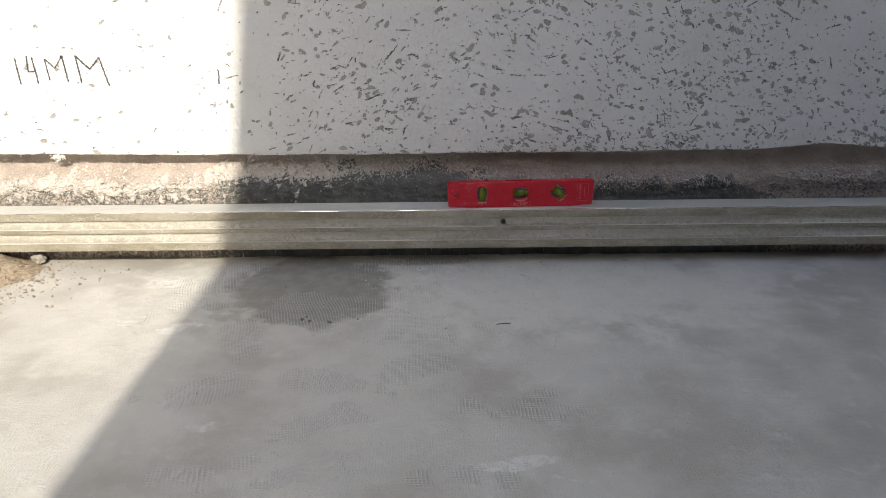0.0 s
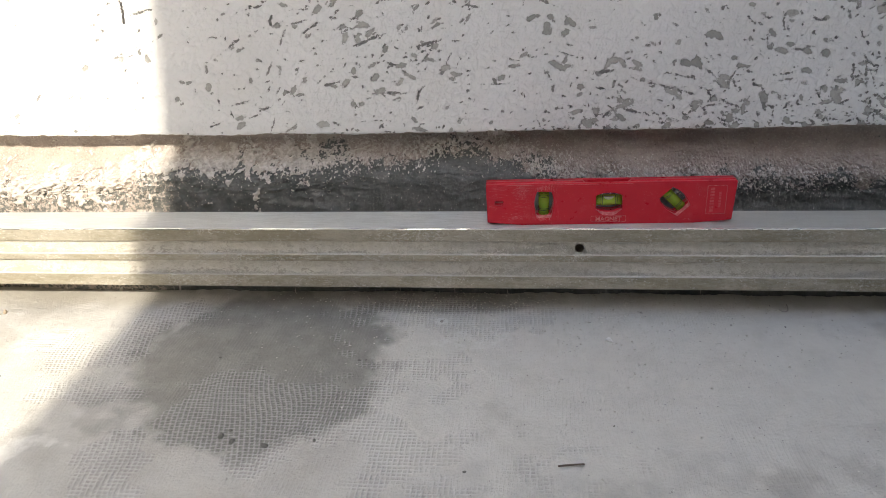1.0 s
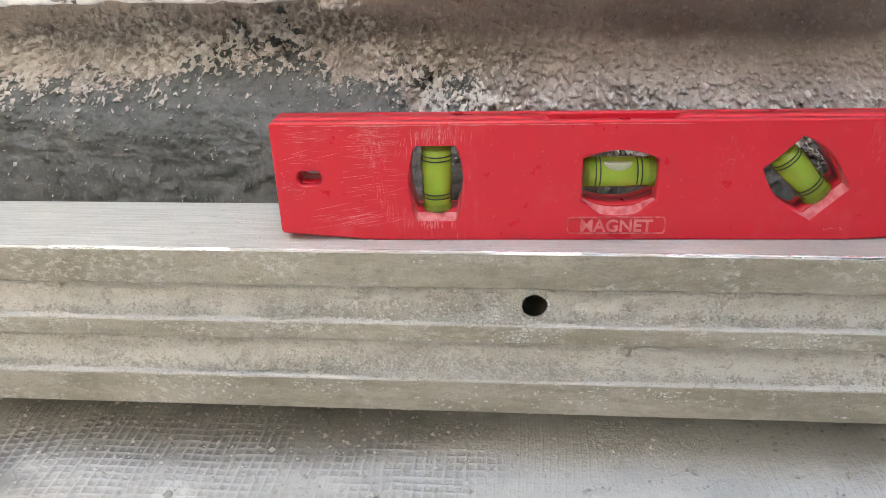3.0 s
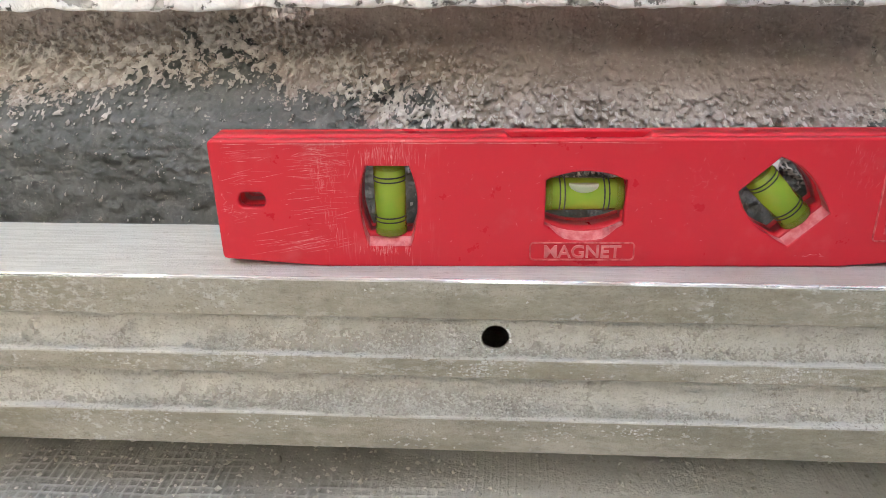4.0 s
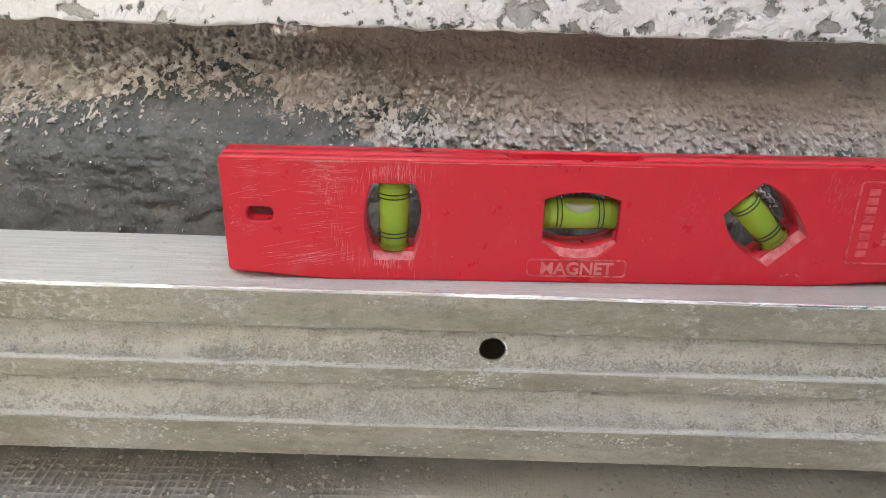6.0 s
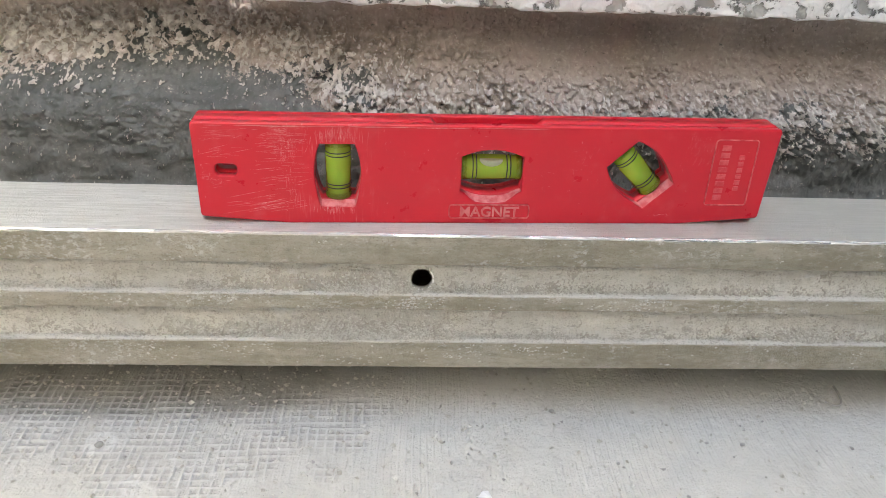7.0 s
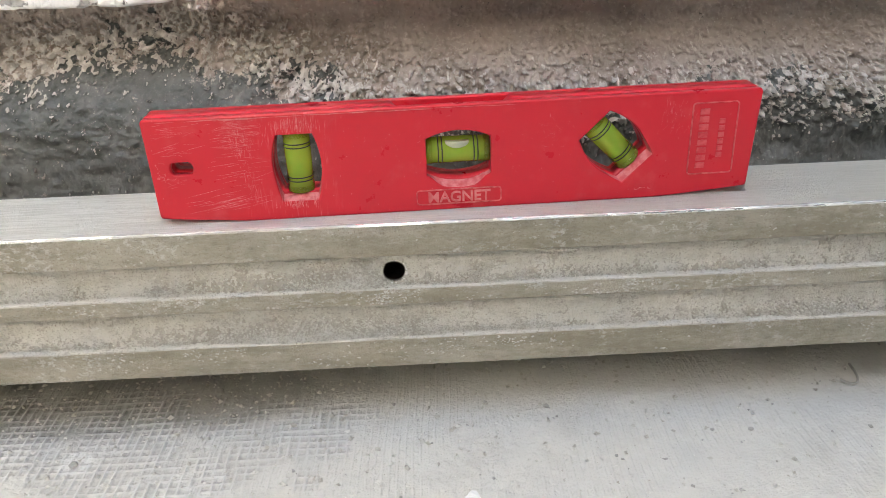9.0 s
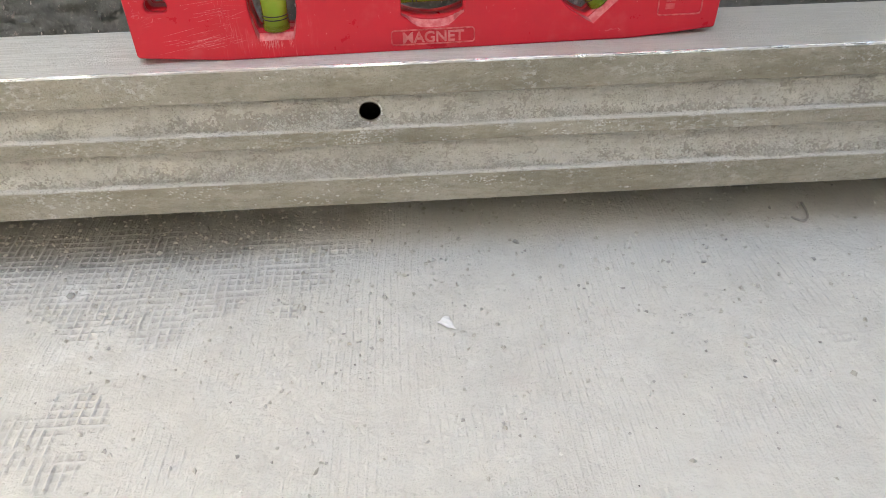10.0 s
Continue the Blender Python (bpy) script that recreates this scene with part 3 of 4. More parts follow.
# unseen bulge behind the bar, added to shut out light from behind
RY = RY - 0.034 * ramp(RZ, 0.080, 0.055)
RY = RY - lumpy * (0.0045 * clot * (0.3 + 0.7 * belt) + 0.003 * np.abs(fbm(RX, RZ, 0.022, 3, 112))) * ramp(RZ, 0.166, 0.150)
crack = np.exp(-(((RX - 0.046 - (RZ - 0.130) * 0.9) / 0.004) ** 2)) * np.exp(-(((RZ - 0.130) / 0.010) ** 2))
RY = RY + 0.010 * crack
footing = tagged(sheet("wall_footing", RX, RY, RZ, RAW, {"damp": damp_w, "crumb": crumb}), "raw rough mortar strip, damp and dark towards the floor", "wall", kind="structure")

# crumbs that cling to the raw strip
n = 6000
ci = np.searchsorted(rx, rng.uniform(-0.75, 0.75, n))
ri = np.searchsorted(rz, rng.uniform(0.085, 0.160, n))
keep = rng.uniform(0, 1, n) < 0.012 + 0.35 * belt[ri, ci] ** 2 * (0.25 + 0.75 * ramp(fbm(RX, RZ, 0.02, 2, 108)[ri, ci], -0.3, 0.4))
ci, ri = ci[keep], ri[keep]
where = np.stack([RX[ri, ci], RY[ri, ci] - 0.0002, RZ[ri, ci]], -1)
size = 0.00025 + 0.0005 * rng.uniform(0, 1, len(ci)) ** 3
tagged(crumbs("clinging_crumbs", where, size, LIGHT, 1.0), "pale mortar crumbs clinging to the raw wall strip", "crumbs", kind="stuff")

# unseen walls added all round to block light; the splayed one bounds the sunlight
bm = bmesh.new()
foot = [bm.verts.new(c) for c in ((-0.375, -2.6, -0.05), (3.6, -2.6, -0.05), (3.6, -2.8, -0.05), (-0.375, -2.8, -0.05))]
head = [bm.verts.new(c) for c in ((0.145, -2.6, 4.0), (3.6, -2.6, 4.0), (3.6, -2.8, 4.0), (0.145, -2.8, 4.0))]
for k in range(4):
    bm.faces.new((foot[k], foot[(k + 1) % 4], head[(k + 1) % 4], head[k]))
bm.faces.new(head)
tagged(part("unseen_wall_south", bm, DIM_SLAB), "unseen dark wall behind the camera, added to cut off the sun", "wall", kind="structure")
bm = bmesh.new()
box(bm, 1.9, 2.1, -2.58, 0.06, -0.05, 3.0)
tagged(part("unseen_wall_east", bm, DIM_SLAB), "unseen side wall, added to close the place", "wall", kind="structure")

# unseen, added to keep low sky light from reaching under the bar
bm = bmesh.new()
box(bm, -2.4, -0.40, -3.4, -3.2, -0.05, 1.80)
tagged(part("unseen_low_wall", bm, DIM_SLAB), "unseen low wall behind the camera, added to block low sky light", "wall", kind="structure")
# unseen, added to narrow the opening and cut light from the south-west
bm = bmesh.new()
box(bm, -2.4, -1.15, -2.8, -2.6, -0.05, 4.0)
tagged(part("unseen_wall_south_west", bm, DIM_SLAB), "unseen wall beside the opening, added to block sky light", "wall", kind="structure")
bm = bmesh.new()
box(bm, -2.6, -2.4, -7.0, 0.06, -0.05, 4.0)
tagged(part("unseen_wall_west", bm, DIM_SLAB), "unseen side wall, added to close the place", "wall", kind="structure")

# ---- the aluminium straightedge ----
G, H = 0.0037, 0.0033
# third value is dust; 1.3 also paints light on the upward ledges
profile = [
    (BAR_B, LOW, 0), (BAR_B, TOP - 0.0006, 0), (BAR_B - 0.0006, TOP, 0.9), (BAR_F + 0.0014, TOP, 0.9), (BAR_F + 0.0009, TOP, -1), (BAR_F + 0.0003, TOP - 0.0003, -1), (BAR_F, TOP - 0.0008, -1), (BAR_F, TOP - 0.0012, 0),
    (BAR_F, 0.0793, 0.15), (BAR_F + 0.0006, 0.0787, 0.2), (BAR_F + G, 0.0785, 0.9),
    (BAR_F + H, 0.0651, 1.3), (BAR_F + 0.0005, 0.0647, 1.3), (BAR_F, 0.0641, 0.25),
    (BAR_F, 0.0581, 0.20), (BAR_F + 0.0005, 0.0575, 0.1), (BAR_F + G, 0.0573, 0.95),
    (BAR_F + H, 0.0423, 1.3), (BAR_F + 0.0005, 0.0419, 1.3), (BAR_F, 0.0413, 0.25),
    (BAR_F, LOW + 0.0006, 0.1), (BAR_F + 0.0006, LOW, 0), (BAR_B, LOW, 0),
]
HOLE_X, HOLE_Z, HOLE_R = 0.0882, 0.0706, 0.0045
bx = np.concatenate([steps((-1.6, -0.8, 0.1), (-0.8, HOLE_X - 0.0067, 0.008)), steps((HOLE_X + 0.0067, 0.9, 0.008), (0.9, 1.7, 0.1))])
gap_at = int(np.searchsorted(bx, HOLE_X)) - 1
lines = profile
bm = bmesh.new()
film_l = bm.verts.layers.float.new("film_and_light")


def bar_vert(x, y, z, film_and_light):
    v = bm.verts.new((x, y + 0.00025 * noise.noise((x * 40, z * 300, 0)), z))
    v[film_l] = film_and_light
    return v


columns = [[bar_vert(x, *row) for row in lines[:-1]] for x in bx]
hole_row = next(n for n, row in enumerate(lines) if abs(row[1] - 0.0785) < 1e-6)
for c in range(len(bx) - 1):
    for n in range(len(lines) - 1):
        if c == gap_at and n == hole_row:
            continue
        a, b = columns[c], columns[c + 1]
        k = (n + 1) % (len(lines) - 1)
        bm.faces.new((a[n], a[k], b[k], b[n]))
for col, flip in ((columns[0], False), (columns[-1], True)):
    bm.faces.new(col[::-1] if flip else col)
a, b = columns[gap_at], columns[gap_at + 1]
corners = [a[hole_row], b[hole_row], b[hole_row + 1], a[hole_row + 1]]
count = 24
ring, tube, rim = [], [], []
for n in range(count):
    t = 2 * math.pi * n / count
    r = HOLE_R * (1 + 0.05 * noise.noise((math.cos(t) * 2, math.sin(t) * 2, 5)))
    x, z = HOLE_X + r * math.cos(t), HOLE_Z + r * math.sin(t)
    depth = BAR_F + H + (G - H) * (z - 0.0651) / 0.0134
    ring.append(bar_vert(x, depth, z, 1.0))
    tube.append(bar_vert(x, depth + 0.0018, z, 0.0))
    scale = min(0.0067 / max(abs(math.cos(t)), 1e-6), 0.0067 / max(abs(math.sin(t)), 1e-6))
    rim.append((HOLE_X + scale * math.cos(t), 0.0718 + scale * math.sin(t)))
outer = [bar_vert(x, BAR_F + H + (G - H) * (z - 0.0651) / 0.0134, z, 0.95) for x, z in rim]
for n in range(count):
    k = (n + 1) % count
    bm.faces.new((ring[n], ring[k], outer[k], outer[n]))
    bm.faces.new((ring[n], ring[k], tube[k], tube[n]))
straightedge = tagged(new("straightedge"), "long aluminium straightedge with two grooves and dried cement", "straightedge")
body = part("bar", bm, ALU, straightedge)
bm = bmesh.new()
for n in range(26):
    t = rng.uniform(-2.6, 0.7)
    lump(bm, (HOLE_X + (HOLE_R + 0.0004) * math.cos(t), BAR_F + G - 0.0001, HOLE_Z + (HOLE_R + 0.0004) * math.sin(t)), rng.uniform(0.0003, 0.0007), n, 0.8)
part("burr", bm, FLAKE, straightedge, "pale torn burr round the drilled hole")
# mortar pads on which the bar lies, out of view
for x in (-1.3, 1.4):
    bm = bmesh.new()
    lump(bm, (0, 0, 0), 1.0, int(x * 10) + 40, 1.0, 3)
    for v in bm.verts:
        v.co = Vector((x + 0.05 * v.co.x, 0.008 + 0.025 * v.co.y, max(-0.001, min(LOW + 0.0005, 0.016 + 0.03 * v.co.z))))
    tagged(part("mortar_pad", bm, CRUMB, smooth=True), "dab of grey mortar under the straightedge", "mortar", "pads")

# a crust of dried mortar on the groove faces, thickest at their lower edges
for z0, z1, seed in ((0.0650, 0.0784, 150), (0.0422, 0.0572, 160)):
    cx_ = steps((-0.8, -0.12, 0.0015), (-0.12, 0.30, 0.00028), (0.30, 0.85, 0.0015))
    CX, CZ = np.meshgrid(cx_, np.arange(z0, z1, 0.00028))
    up_ = (CZ - z0) / (z1 - z0)
    heap = 0.5 + 0.5 * fbm(CX, CZ * 0 + seed, 0.07, 3, seed)
    heap = np.maximum(np.maximum(heap * 0.72, np.exp(-(((CX - 0.045) / 0.060) ** 2))), 0.9 * ramp(CX, -0.38, -0.50))
    if z0 < 0.05:
        heap = np.maximum(heap, 0.9 * np.exp(-(((CX - 0.25) / 0.028) ** 2)))
    thick = 0.9 * heap * (1 - ramp(up_, 0.05, 0.25 + 0.65 * heap)) + 0.55 * heap * ramp(up_, 0.80, 1.0)
    warp = CX + 0.0005 * fbm(CX, CZ, 0.0018, 2, seed + 3)
    knobs = fbm(warp, CZ, 0.0010, 2, seed + 5, 0.6)
    deep = 0.0022 * (thick - 0.36 + 0.55 * fbm(CX, CZ, 0.006, 2, seed + 6) + 0.7 * knobs)
    deep = np.minimum(deep, 0.0009 + 0.0014 * knobs)
    CY = BAR_F + H + (G - H) * up_ - deep + 0.0001
    tagged(sheet("mortar_crust", CX, np.minimum(CY, BAR_F + G + 0.0012), CZ, CRUST, None, False, np.hypot(CX - HOLE_X, CZ - HOLE_Z) < HOLE_R + 0.0009), "crust of dried grey mortar in a groove of the straightedge", "mortar", kind="stuff")

# dried mortar crumbs heaped in the two grooves
spots, sizes = [], []
for z0, high, n, seed in ((0.0651, 0.0125, 90000, 120), (0.0423, 0.0135, 100000, 124)):
    x, h = rng.uniform(-0.45, 0.55, n), high * rng.uniform(0, 1, n) ** 1.6
    heap = 0.5 + 0.5 * fbm(x, x * 0 + z0 * 50, 0.09, 3, seed)
    if z0 < 0.05:
        heap = np.maximum(np.maximum(heap * 0.70, np.exp(-(((x - 0.060) / 0.055) ** 2))), 0.9 * np.exp(-(((x - 0.25) / 0.025) ** 2)))
    else:
        heap = np.maximum(heap * 0.72, 0.85 * np.exp(-(((x - 0.085) / 0.060) ** 2)))
    heap = heap * (0.72 + 0.7 * fbm(x, h, 0.018, 2, seed + 1))
    dense = heap * 1.15 - h / high + 0.55 * fbm(x, h + z0, 0.0035, 3, seed + 2, 0.7)
    keep = (rng.uniform(0, 1, n) < np.clip(1.3 * dense, 0.006, 0.9)) & (np.hypot(x - HOLE_X, z0 + h - HOLE_Z) > HOLE_R + 0.0008)
    x, h, heap = x[keep], h[keep], heap[keep]
    s = rng.uniform(0.00025, 0.00072, len(x)) * (0.75 + 0.5 * np.clip(heap, 0, 1))
    out = (0.0007 + rng.uniform(0, 0.0022, len(x))) * np.clip(1.2 - h / 0.009, 0.12, 1) * np.clip(heap + 0.25, 0, 1)
    spots.append(np.stack([x, BAR_F + H + (G - H) * h / 0.0134 - out, z0 + h + 0.0002], -1))
    sizes.append(s)
spots, sizes = np.concatenate(spots), np.concatenate(sizes)
# flecks of mortar stuck to the ridges
n = 60000
face = rng.integers(0, 3, n)
x, h = rng.uniform(-0.45, 0.55, n), rng.uniform(0, 1, n)
z = np.choose(face, (0.0797 + 0.0112 * h, 0.0583 + 0.0056 * h, LOW + 0.001 + 0.0115 * h))
thick = fbm(x * 0.5, z + 0.3 * face, 0.011, 4, 170, 0.65) + 0.5 * fbm(x, z + 0.1, 0.0022, 2, 172)
keep = rng.uniform(0, 1, n) < np.clip(1.5 * thick - np.choose(face, (0.42, 0.12, 0.28)), 0.004, 0.5)
x, z = x[keep], z[keep]
flecks = crumbs("mortar_flecks", np.stack([x, z * 0, z], -1), rng.uniform(0.0002, 0.0007, len(x)), CRUMB)
flecks.data.transform(Matrix.Translation((0, BAR_F - 0.00002, 0)) @ Matrix.Diagonal((1.3, 0.35, 1, 1)))
tagged(flecks, "flecks of grey mortar stuck to the straightedge's ridges", "mortar", kind="stuff")
tagged(crumbs("mortar_crumbs", spots, sizes, CRUMB), "dry grey mortar crumbs in the straightedge's grooves", "crumbs", kind="stuff")

# ---- the red torpedo level ----
level = tagged(new("spirit_level"), "scratched red plastic torpedo level with three green vials", "spirit level")
LY = 0.0145
skin = [(0.0008, 0.0040), (0.0, 0.0402), (0.0002, 0.0408), (0.0006, 0.0413), (0.0013, 0.0415), (0.2293, 0.0415), (0.2300, 0.0413), (0.2304, 0.0408), (0.2306, 0.0402), (0.2288, 0.0040), (0.2285, 0.0031), (0.2277, 0.0027), (0.194, 0.0), (0.034, 0.0), (0.0022, 0.0027), (0.0013, 0.0031)]


def barrel(cx, cz, half_w, half_h, bulge, turn=0.0):
    """A window with two straight ends and two bulging sides."""
    pts = []
    for n in range(13):
        t = -1 + 2 * n / 12
        pts.append((half_w * t, half_h + bulge * (1 - t * t)))
    for n in range(13):
        t = 1 - 2 * n / 12
        pts.append((half_w * t, -half_h - bulge * (1 - t * t)))
    c, s = math.cos(turn), math.sin(turn)
    return [(cx + u * c - v * s, cz + u * s + v * c) for u, v in pts]


def slot(cx, cz, hw, hh):
    pts = []
    for side, a0 in ((1, -90), (-1, 90)):
        for n in range(7):
            t = radians(a0 + 30 * n)
            pts.append((cx + side * (hw - hh * 0.7) + hh * 0.7 * math.cos(t), cz + hh * math.sin(t)))
    return pts


holes = [barrel(0.0545, 0.0215, 0.0118, 0.0066, 0.0024, math.pi / 2), barrel(0.1152, 0.0215, 0.0122, 0.0072, 0.0028), barrel(0.1748, 0.0223, 0.0112, 0.0078, 0.0028, radians(-46)), slot(0.0120, 0.0225, 0.0042, 0.0024)]


def widened(ring, cx, cz, way, much):
    """The ring pushed out on the side that faces way, for the sloping sill in front."""
    out = []
    for x, z in ring:
        d = Vector((x - cx, z - cz)).normalized().dot(Vector(way).normalized())
        k = float(ramp(np.float64(d), 0.55, 0.85)) * much
        out.append((x + way[0] * k, z + way[1] * k))
    return out


slope = math.sqrt(0.5)
front_holes = [widened(holes[0], 0.0545, 0.0215, (0, -1), 0.0026), widened(holes[1], 0.1152, 0.0215, (0, -1), 0.0026), widened(holes[2], 0.1748, 0.0223, (slope, -slope), 0.0026), holes[3]]
outline("front_shell", [skin] + front_holes, 0.0, 0.0034, RED, 0.0007, level)
for far, near_ in zip(holes[:3], front_holes[:3]):
    bm = bmesh.new()
    count = len(far)
    moved = [math.hypot(a[0] - b[0], a[1] - b[1]) > 0.0002 for a, b in zip(far, near_)]
    for k in range(count):
        l = (k + 1) % count
        if moved[k] or moved[l]:
            (xa, za), (xb, zb), (xc, zc), (xd, zd) = near_[k], near_[l], far[l], far[k]
            bm.faces.new([bm.verts.new(c) for c in ((xa, 0.0004, za), (xb, 0.0004, zb), (xc, 0.0042, zc), (xd, 0.0042, zd))])
    bmesh.ops.remove_doubles(bm, verts=bm.verts, dist=1e-6)
    part("window_sill", bm, SILL, level, "dusty pink sill of a vial window")
notched = skin[:5] + [(0.0905, 0.0415), (0.0945, 0.0372), (0.1315, 0.0372), (0.1360, 0.0415)] + skin[5:]
outline("body", [notched] + holes, 0.0034, 0.0112, RED, 0.0, level)
outline("rear_shell", [skin] + holes, 0.0112, LY, RED, 0.0006, level)


def tube_bm(radius, length, segments=32):
    bm = bmesh.new()
    bmesh.ops.create_cone(bm, cap_ends=True, segments=segments, radius1=radius, radius2=radius, depth=length)
    return bm


def vial(cx, cz, turn, radius, length, bubble):
    """A vial along the direction turn, with its marking rings."""
    m = Matrix.Translation((cx, LY / 2 - 0.0005, cz)) @ pose(0, 0, 0, 0, 90 - turn, 0)
    tube = part("vial", tube_bm(radius, length), GREEN, level, "green liquid in a clear vial", True)
    tube.data.transform(m)
    for o in (-0.36, -0.29, 0.29, 0.36):
        bm = bmesh.new()
        inner = []
        for r, z in ((radius + 0.00005, -0.00022), (radius + 0.00018, -0.00022), (radius + 0.00018, 0.00022), (radius + 0.00005, 0.00022)):
            inner.append([bm.verts.new((r * math.cos(2 * math.pi * n / 32), r * math.sin(2 * math.pi * n / 32), z + o * length * 0.86)) for n in range(32)])
        for a in range(4):
            for n in range(32):
                bm.faces.new((inner[a][n], inner[a][(n + 1) % 32], inner[(a + 1) % 4][(n + 1) % 32], inner[(a + 1) % 4][n]))
        part("ring", bm, BLACK, tube, "thin black ring").data.transform(m)
    for o in (-1, 1):
        cap = part("end_cap", tube_bm(radius + 0.0001, length * 0.10), YELLOW, tube, "yellowish clear end cap", True)
        cap.data.transform(m @ Matrix.Translation((0, 0, o * length * 0.455)))
    if bubble:
        bm = bmesh.new()
        bmesh.ops.create_uvsphere(bm, u_segments=24, v_segments=12, radius=1)
        for v in bm.verts:
            v.co = Vector((cx - 0.0002 + 0.0048 * v.co.x, LY / 2 - 0.0034 + 0.0024 * v.co.y, cz + min(radius * 0.86, radius * 0.70 + 0.0030 * v.co.z)))
        part("bubble", bm, BUBBLE, tube, "clear air bubble", True)


vial(0.0545, 0.0215, 90, 0.0050, 0.0236, False)
vial(0.1152, 0.0223, 0, 0.0051, 0.0244, True)
vial(0.1748, 0.0223, -46, 0.0050, 0.0224, False)


def raised(name, x0, x1, z0, z1, label=""):
    """A thin raised rounded frame on the front."""
    w, r = 0.00045, 0.0014

    def rounded(a, b, c, d, r):
        pts = []
        for cx, cz, a0 in ((b - r, d - r, 0), (a + r, d - r, 90), (a + r, c + r, 180), (b - r, c + r, 270)):
            pts += [(cx + r * math.cos(radians(a0 + 22.5 * n)), cz + r * math.sin(radians(a0 + 22.5 * n))) for n in range(5)]
        return pts

    return outline(name, [rounded(x0, x1, z0, z1, r), rounded(x0 + w, x1 - w, z0 + w, z1 - w, r - w)], -0.0005, 0.0003, WORN, 0.0001, level, label)


raised("word_frame", 0.0985, 0.1315, 0.0024, 0.0086)
raised("maker_frame", 0.2040, 0.2220, 0.0087, 0.0373)
cu = bpy.data.curves.new("word", "FONT")
cu.body, cu.size, cu.extrude, cu.align_x, cu.offset = "MAGNET", 0.0060, 0.00028, "CENTER", 0.00008
holder = new("word", cu)
bpy.context.view_layer.update()
me = bpy.data.meshes.new_from_object(holder.evaluated_get(bpy.context.evaluated_depsgraph_get()))
bpy.data.objects.remove(holder)
me.transform(Matrix.Translation((0.1150, -0.0003, 0.0034)) @ pose(0, 0, 0, 90, 0, 0))
me.materials.clear()
me.materials.append(WORD)
word = new("word", me)
word.parent = level
tagged(word, "raised red word MAGNET")
for x0, x1, z0, z1, count in ((0.2072, 0.2108, 0.0108, 0.0352, 8), (0.2150, 0.2172, 0.0150, 0.0310, 6)):
    pitch = (z1 - z0) / count
    for k in range(count):
        bm = bmesh.new()
        box(bm, x0, x1, -0.0003, 0.0002, z0 + pitch * (k + 0.14), z0 + pitch * (k + 0.86), 0.0001)
        part("lettering_bar", bm, LETTER, level)
# pale scratches in the plastic, and strips that paint its edge highlight
pale = plain("pale_scratch_and_glint", (0.74, 0.30, 0.30), (0.62, 0.13, 0.14), 900, 0.6, 0.0)
bm = bmesh.new()


def scratch(x, z, long, turn, wide):
    c, s_ = math.cos(turn) * long / 2, math.sin(turn) * long / 2
    nx, nz = -math.sin(turn) * wide / 2, math.cos(turn) * wide / 2
    y = -0.00003
    pts = [(x - c, z - s_), (x - c * 0.3 + nx, z - s_ * 0.3 + nz), (x + c * 0.4 + nx * 0.8, z + s_ * 0.4 + nz * 0.8), (x + c, z + s_), (x + c * 0.4 - nx * 0.8, z + s_ * 0.4 - nz * 0.8), (x - c * 0.3 - nx, z - s_ * 0.3 - nz)]
    if all(0.002 < px < 0.228 and 0.0035 < pz < 0.0407 for px, pz in pts):
        bm.faces.new([bm.verts.new((px, y, pz)) for px, pz in pts])


def window_near(x, z, reach=0.0012):
    return any(min(p[0] for p in r) - reach < x < max(p[0] for p in r) + reach and min(p[1] for p in r) - reach < z < max(p[1] for p in r) + reach for r in holes)


for cx, cz, sx, sz, n, turn, spread, long, wide in (
    (0.010, 0.036, 0.007, 0.004, 16, 0.08, 0.12, 0.009, 0.00016), (0.008, 0.026, 0.005, 0.006, 14, 0.15, 0.15, 0.007, 0.00014), (0.006, 0.020, 0.003, 0.002, 30, 0.3, 0.8, 0.0022, 0.00016),
    (0.033, 0.036, 0.004, 0.003, 40, 0.05, 0.15, 0.006, 0.00014), (0.035, 0.033, 0.003, 0.004, 26, 1.55, 0.15, 0.004, 0.00012), (0.034, 0.028, 0.006, 0.003, 12, 0.1, 0.1, 0.010, 0.00015),
    (0.032, 0.018, 0.006, 0.004, 10, 0.12, 0.1, 0.010, 0.00014), (0.026, 0.0085, 0.008, 0.0016, 18, 0.19, 0.05, 0.013, 0.00018), (0.037, 0.014, 0.0012, 0.009, 12, 1.55, 0.1, 0.004, 0.00013),
    (0.054, 0.037, 0.004, 0.0016, 60, 1.54, 0.08, 0.0045, 0.00018), (0.054, 0.0058, 0.004, 0.0014, 46, 1.56, 0.08, 0.0040, 0.00018), (0.060, 0.036, 0.003, 0.002, 14, 1.5, 0.15, 0.005, 0.00014),
    (0.150, 0.029, 0.003, 0.003, 18, 0.6, 0.9, 0.002, 0.00012), (0.198, 0.033, 0.004, 0.005, 24, 1.4, 0.3, 0.003, 0.00010), (0.115, 0.022, 0.065, 0.011, 70, 0.3, 1.2, 0.0014, 0.00016), (0.186, 0.004, 0.003, 0.0004, 8, 0.3, 0.5, 0.0016, 0.0003),
):
    for _ in range(2 * n):
        x, z = cx + rng.normal(0, sx), cz + rng.normal(0, sz)
        if not window_near(x, z, 0.0014 if long < 0.003 else long * 0.3):
            scratch(x, z, long * rng.uniform(0.3, 1.3), rng.normal(turn, spread), wide * rng.uniform(0.3, 0.8))
# pale strips that paint the highlight along the upper front edge
for _ in range(34):
    x = rng.uniform(0.004, 0.13)
    scratch(x, 0.0404 + rng.normal(0, 0.0001), rng.uniform(0.003, 0.02), rng.normal(0, 0.004), 0.00022)
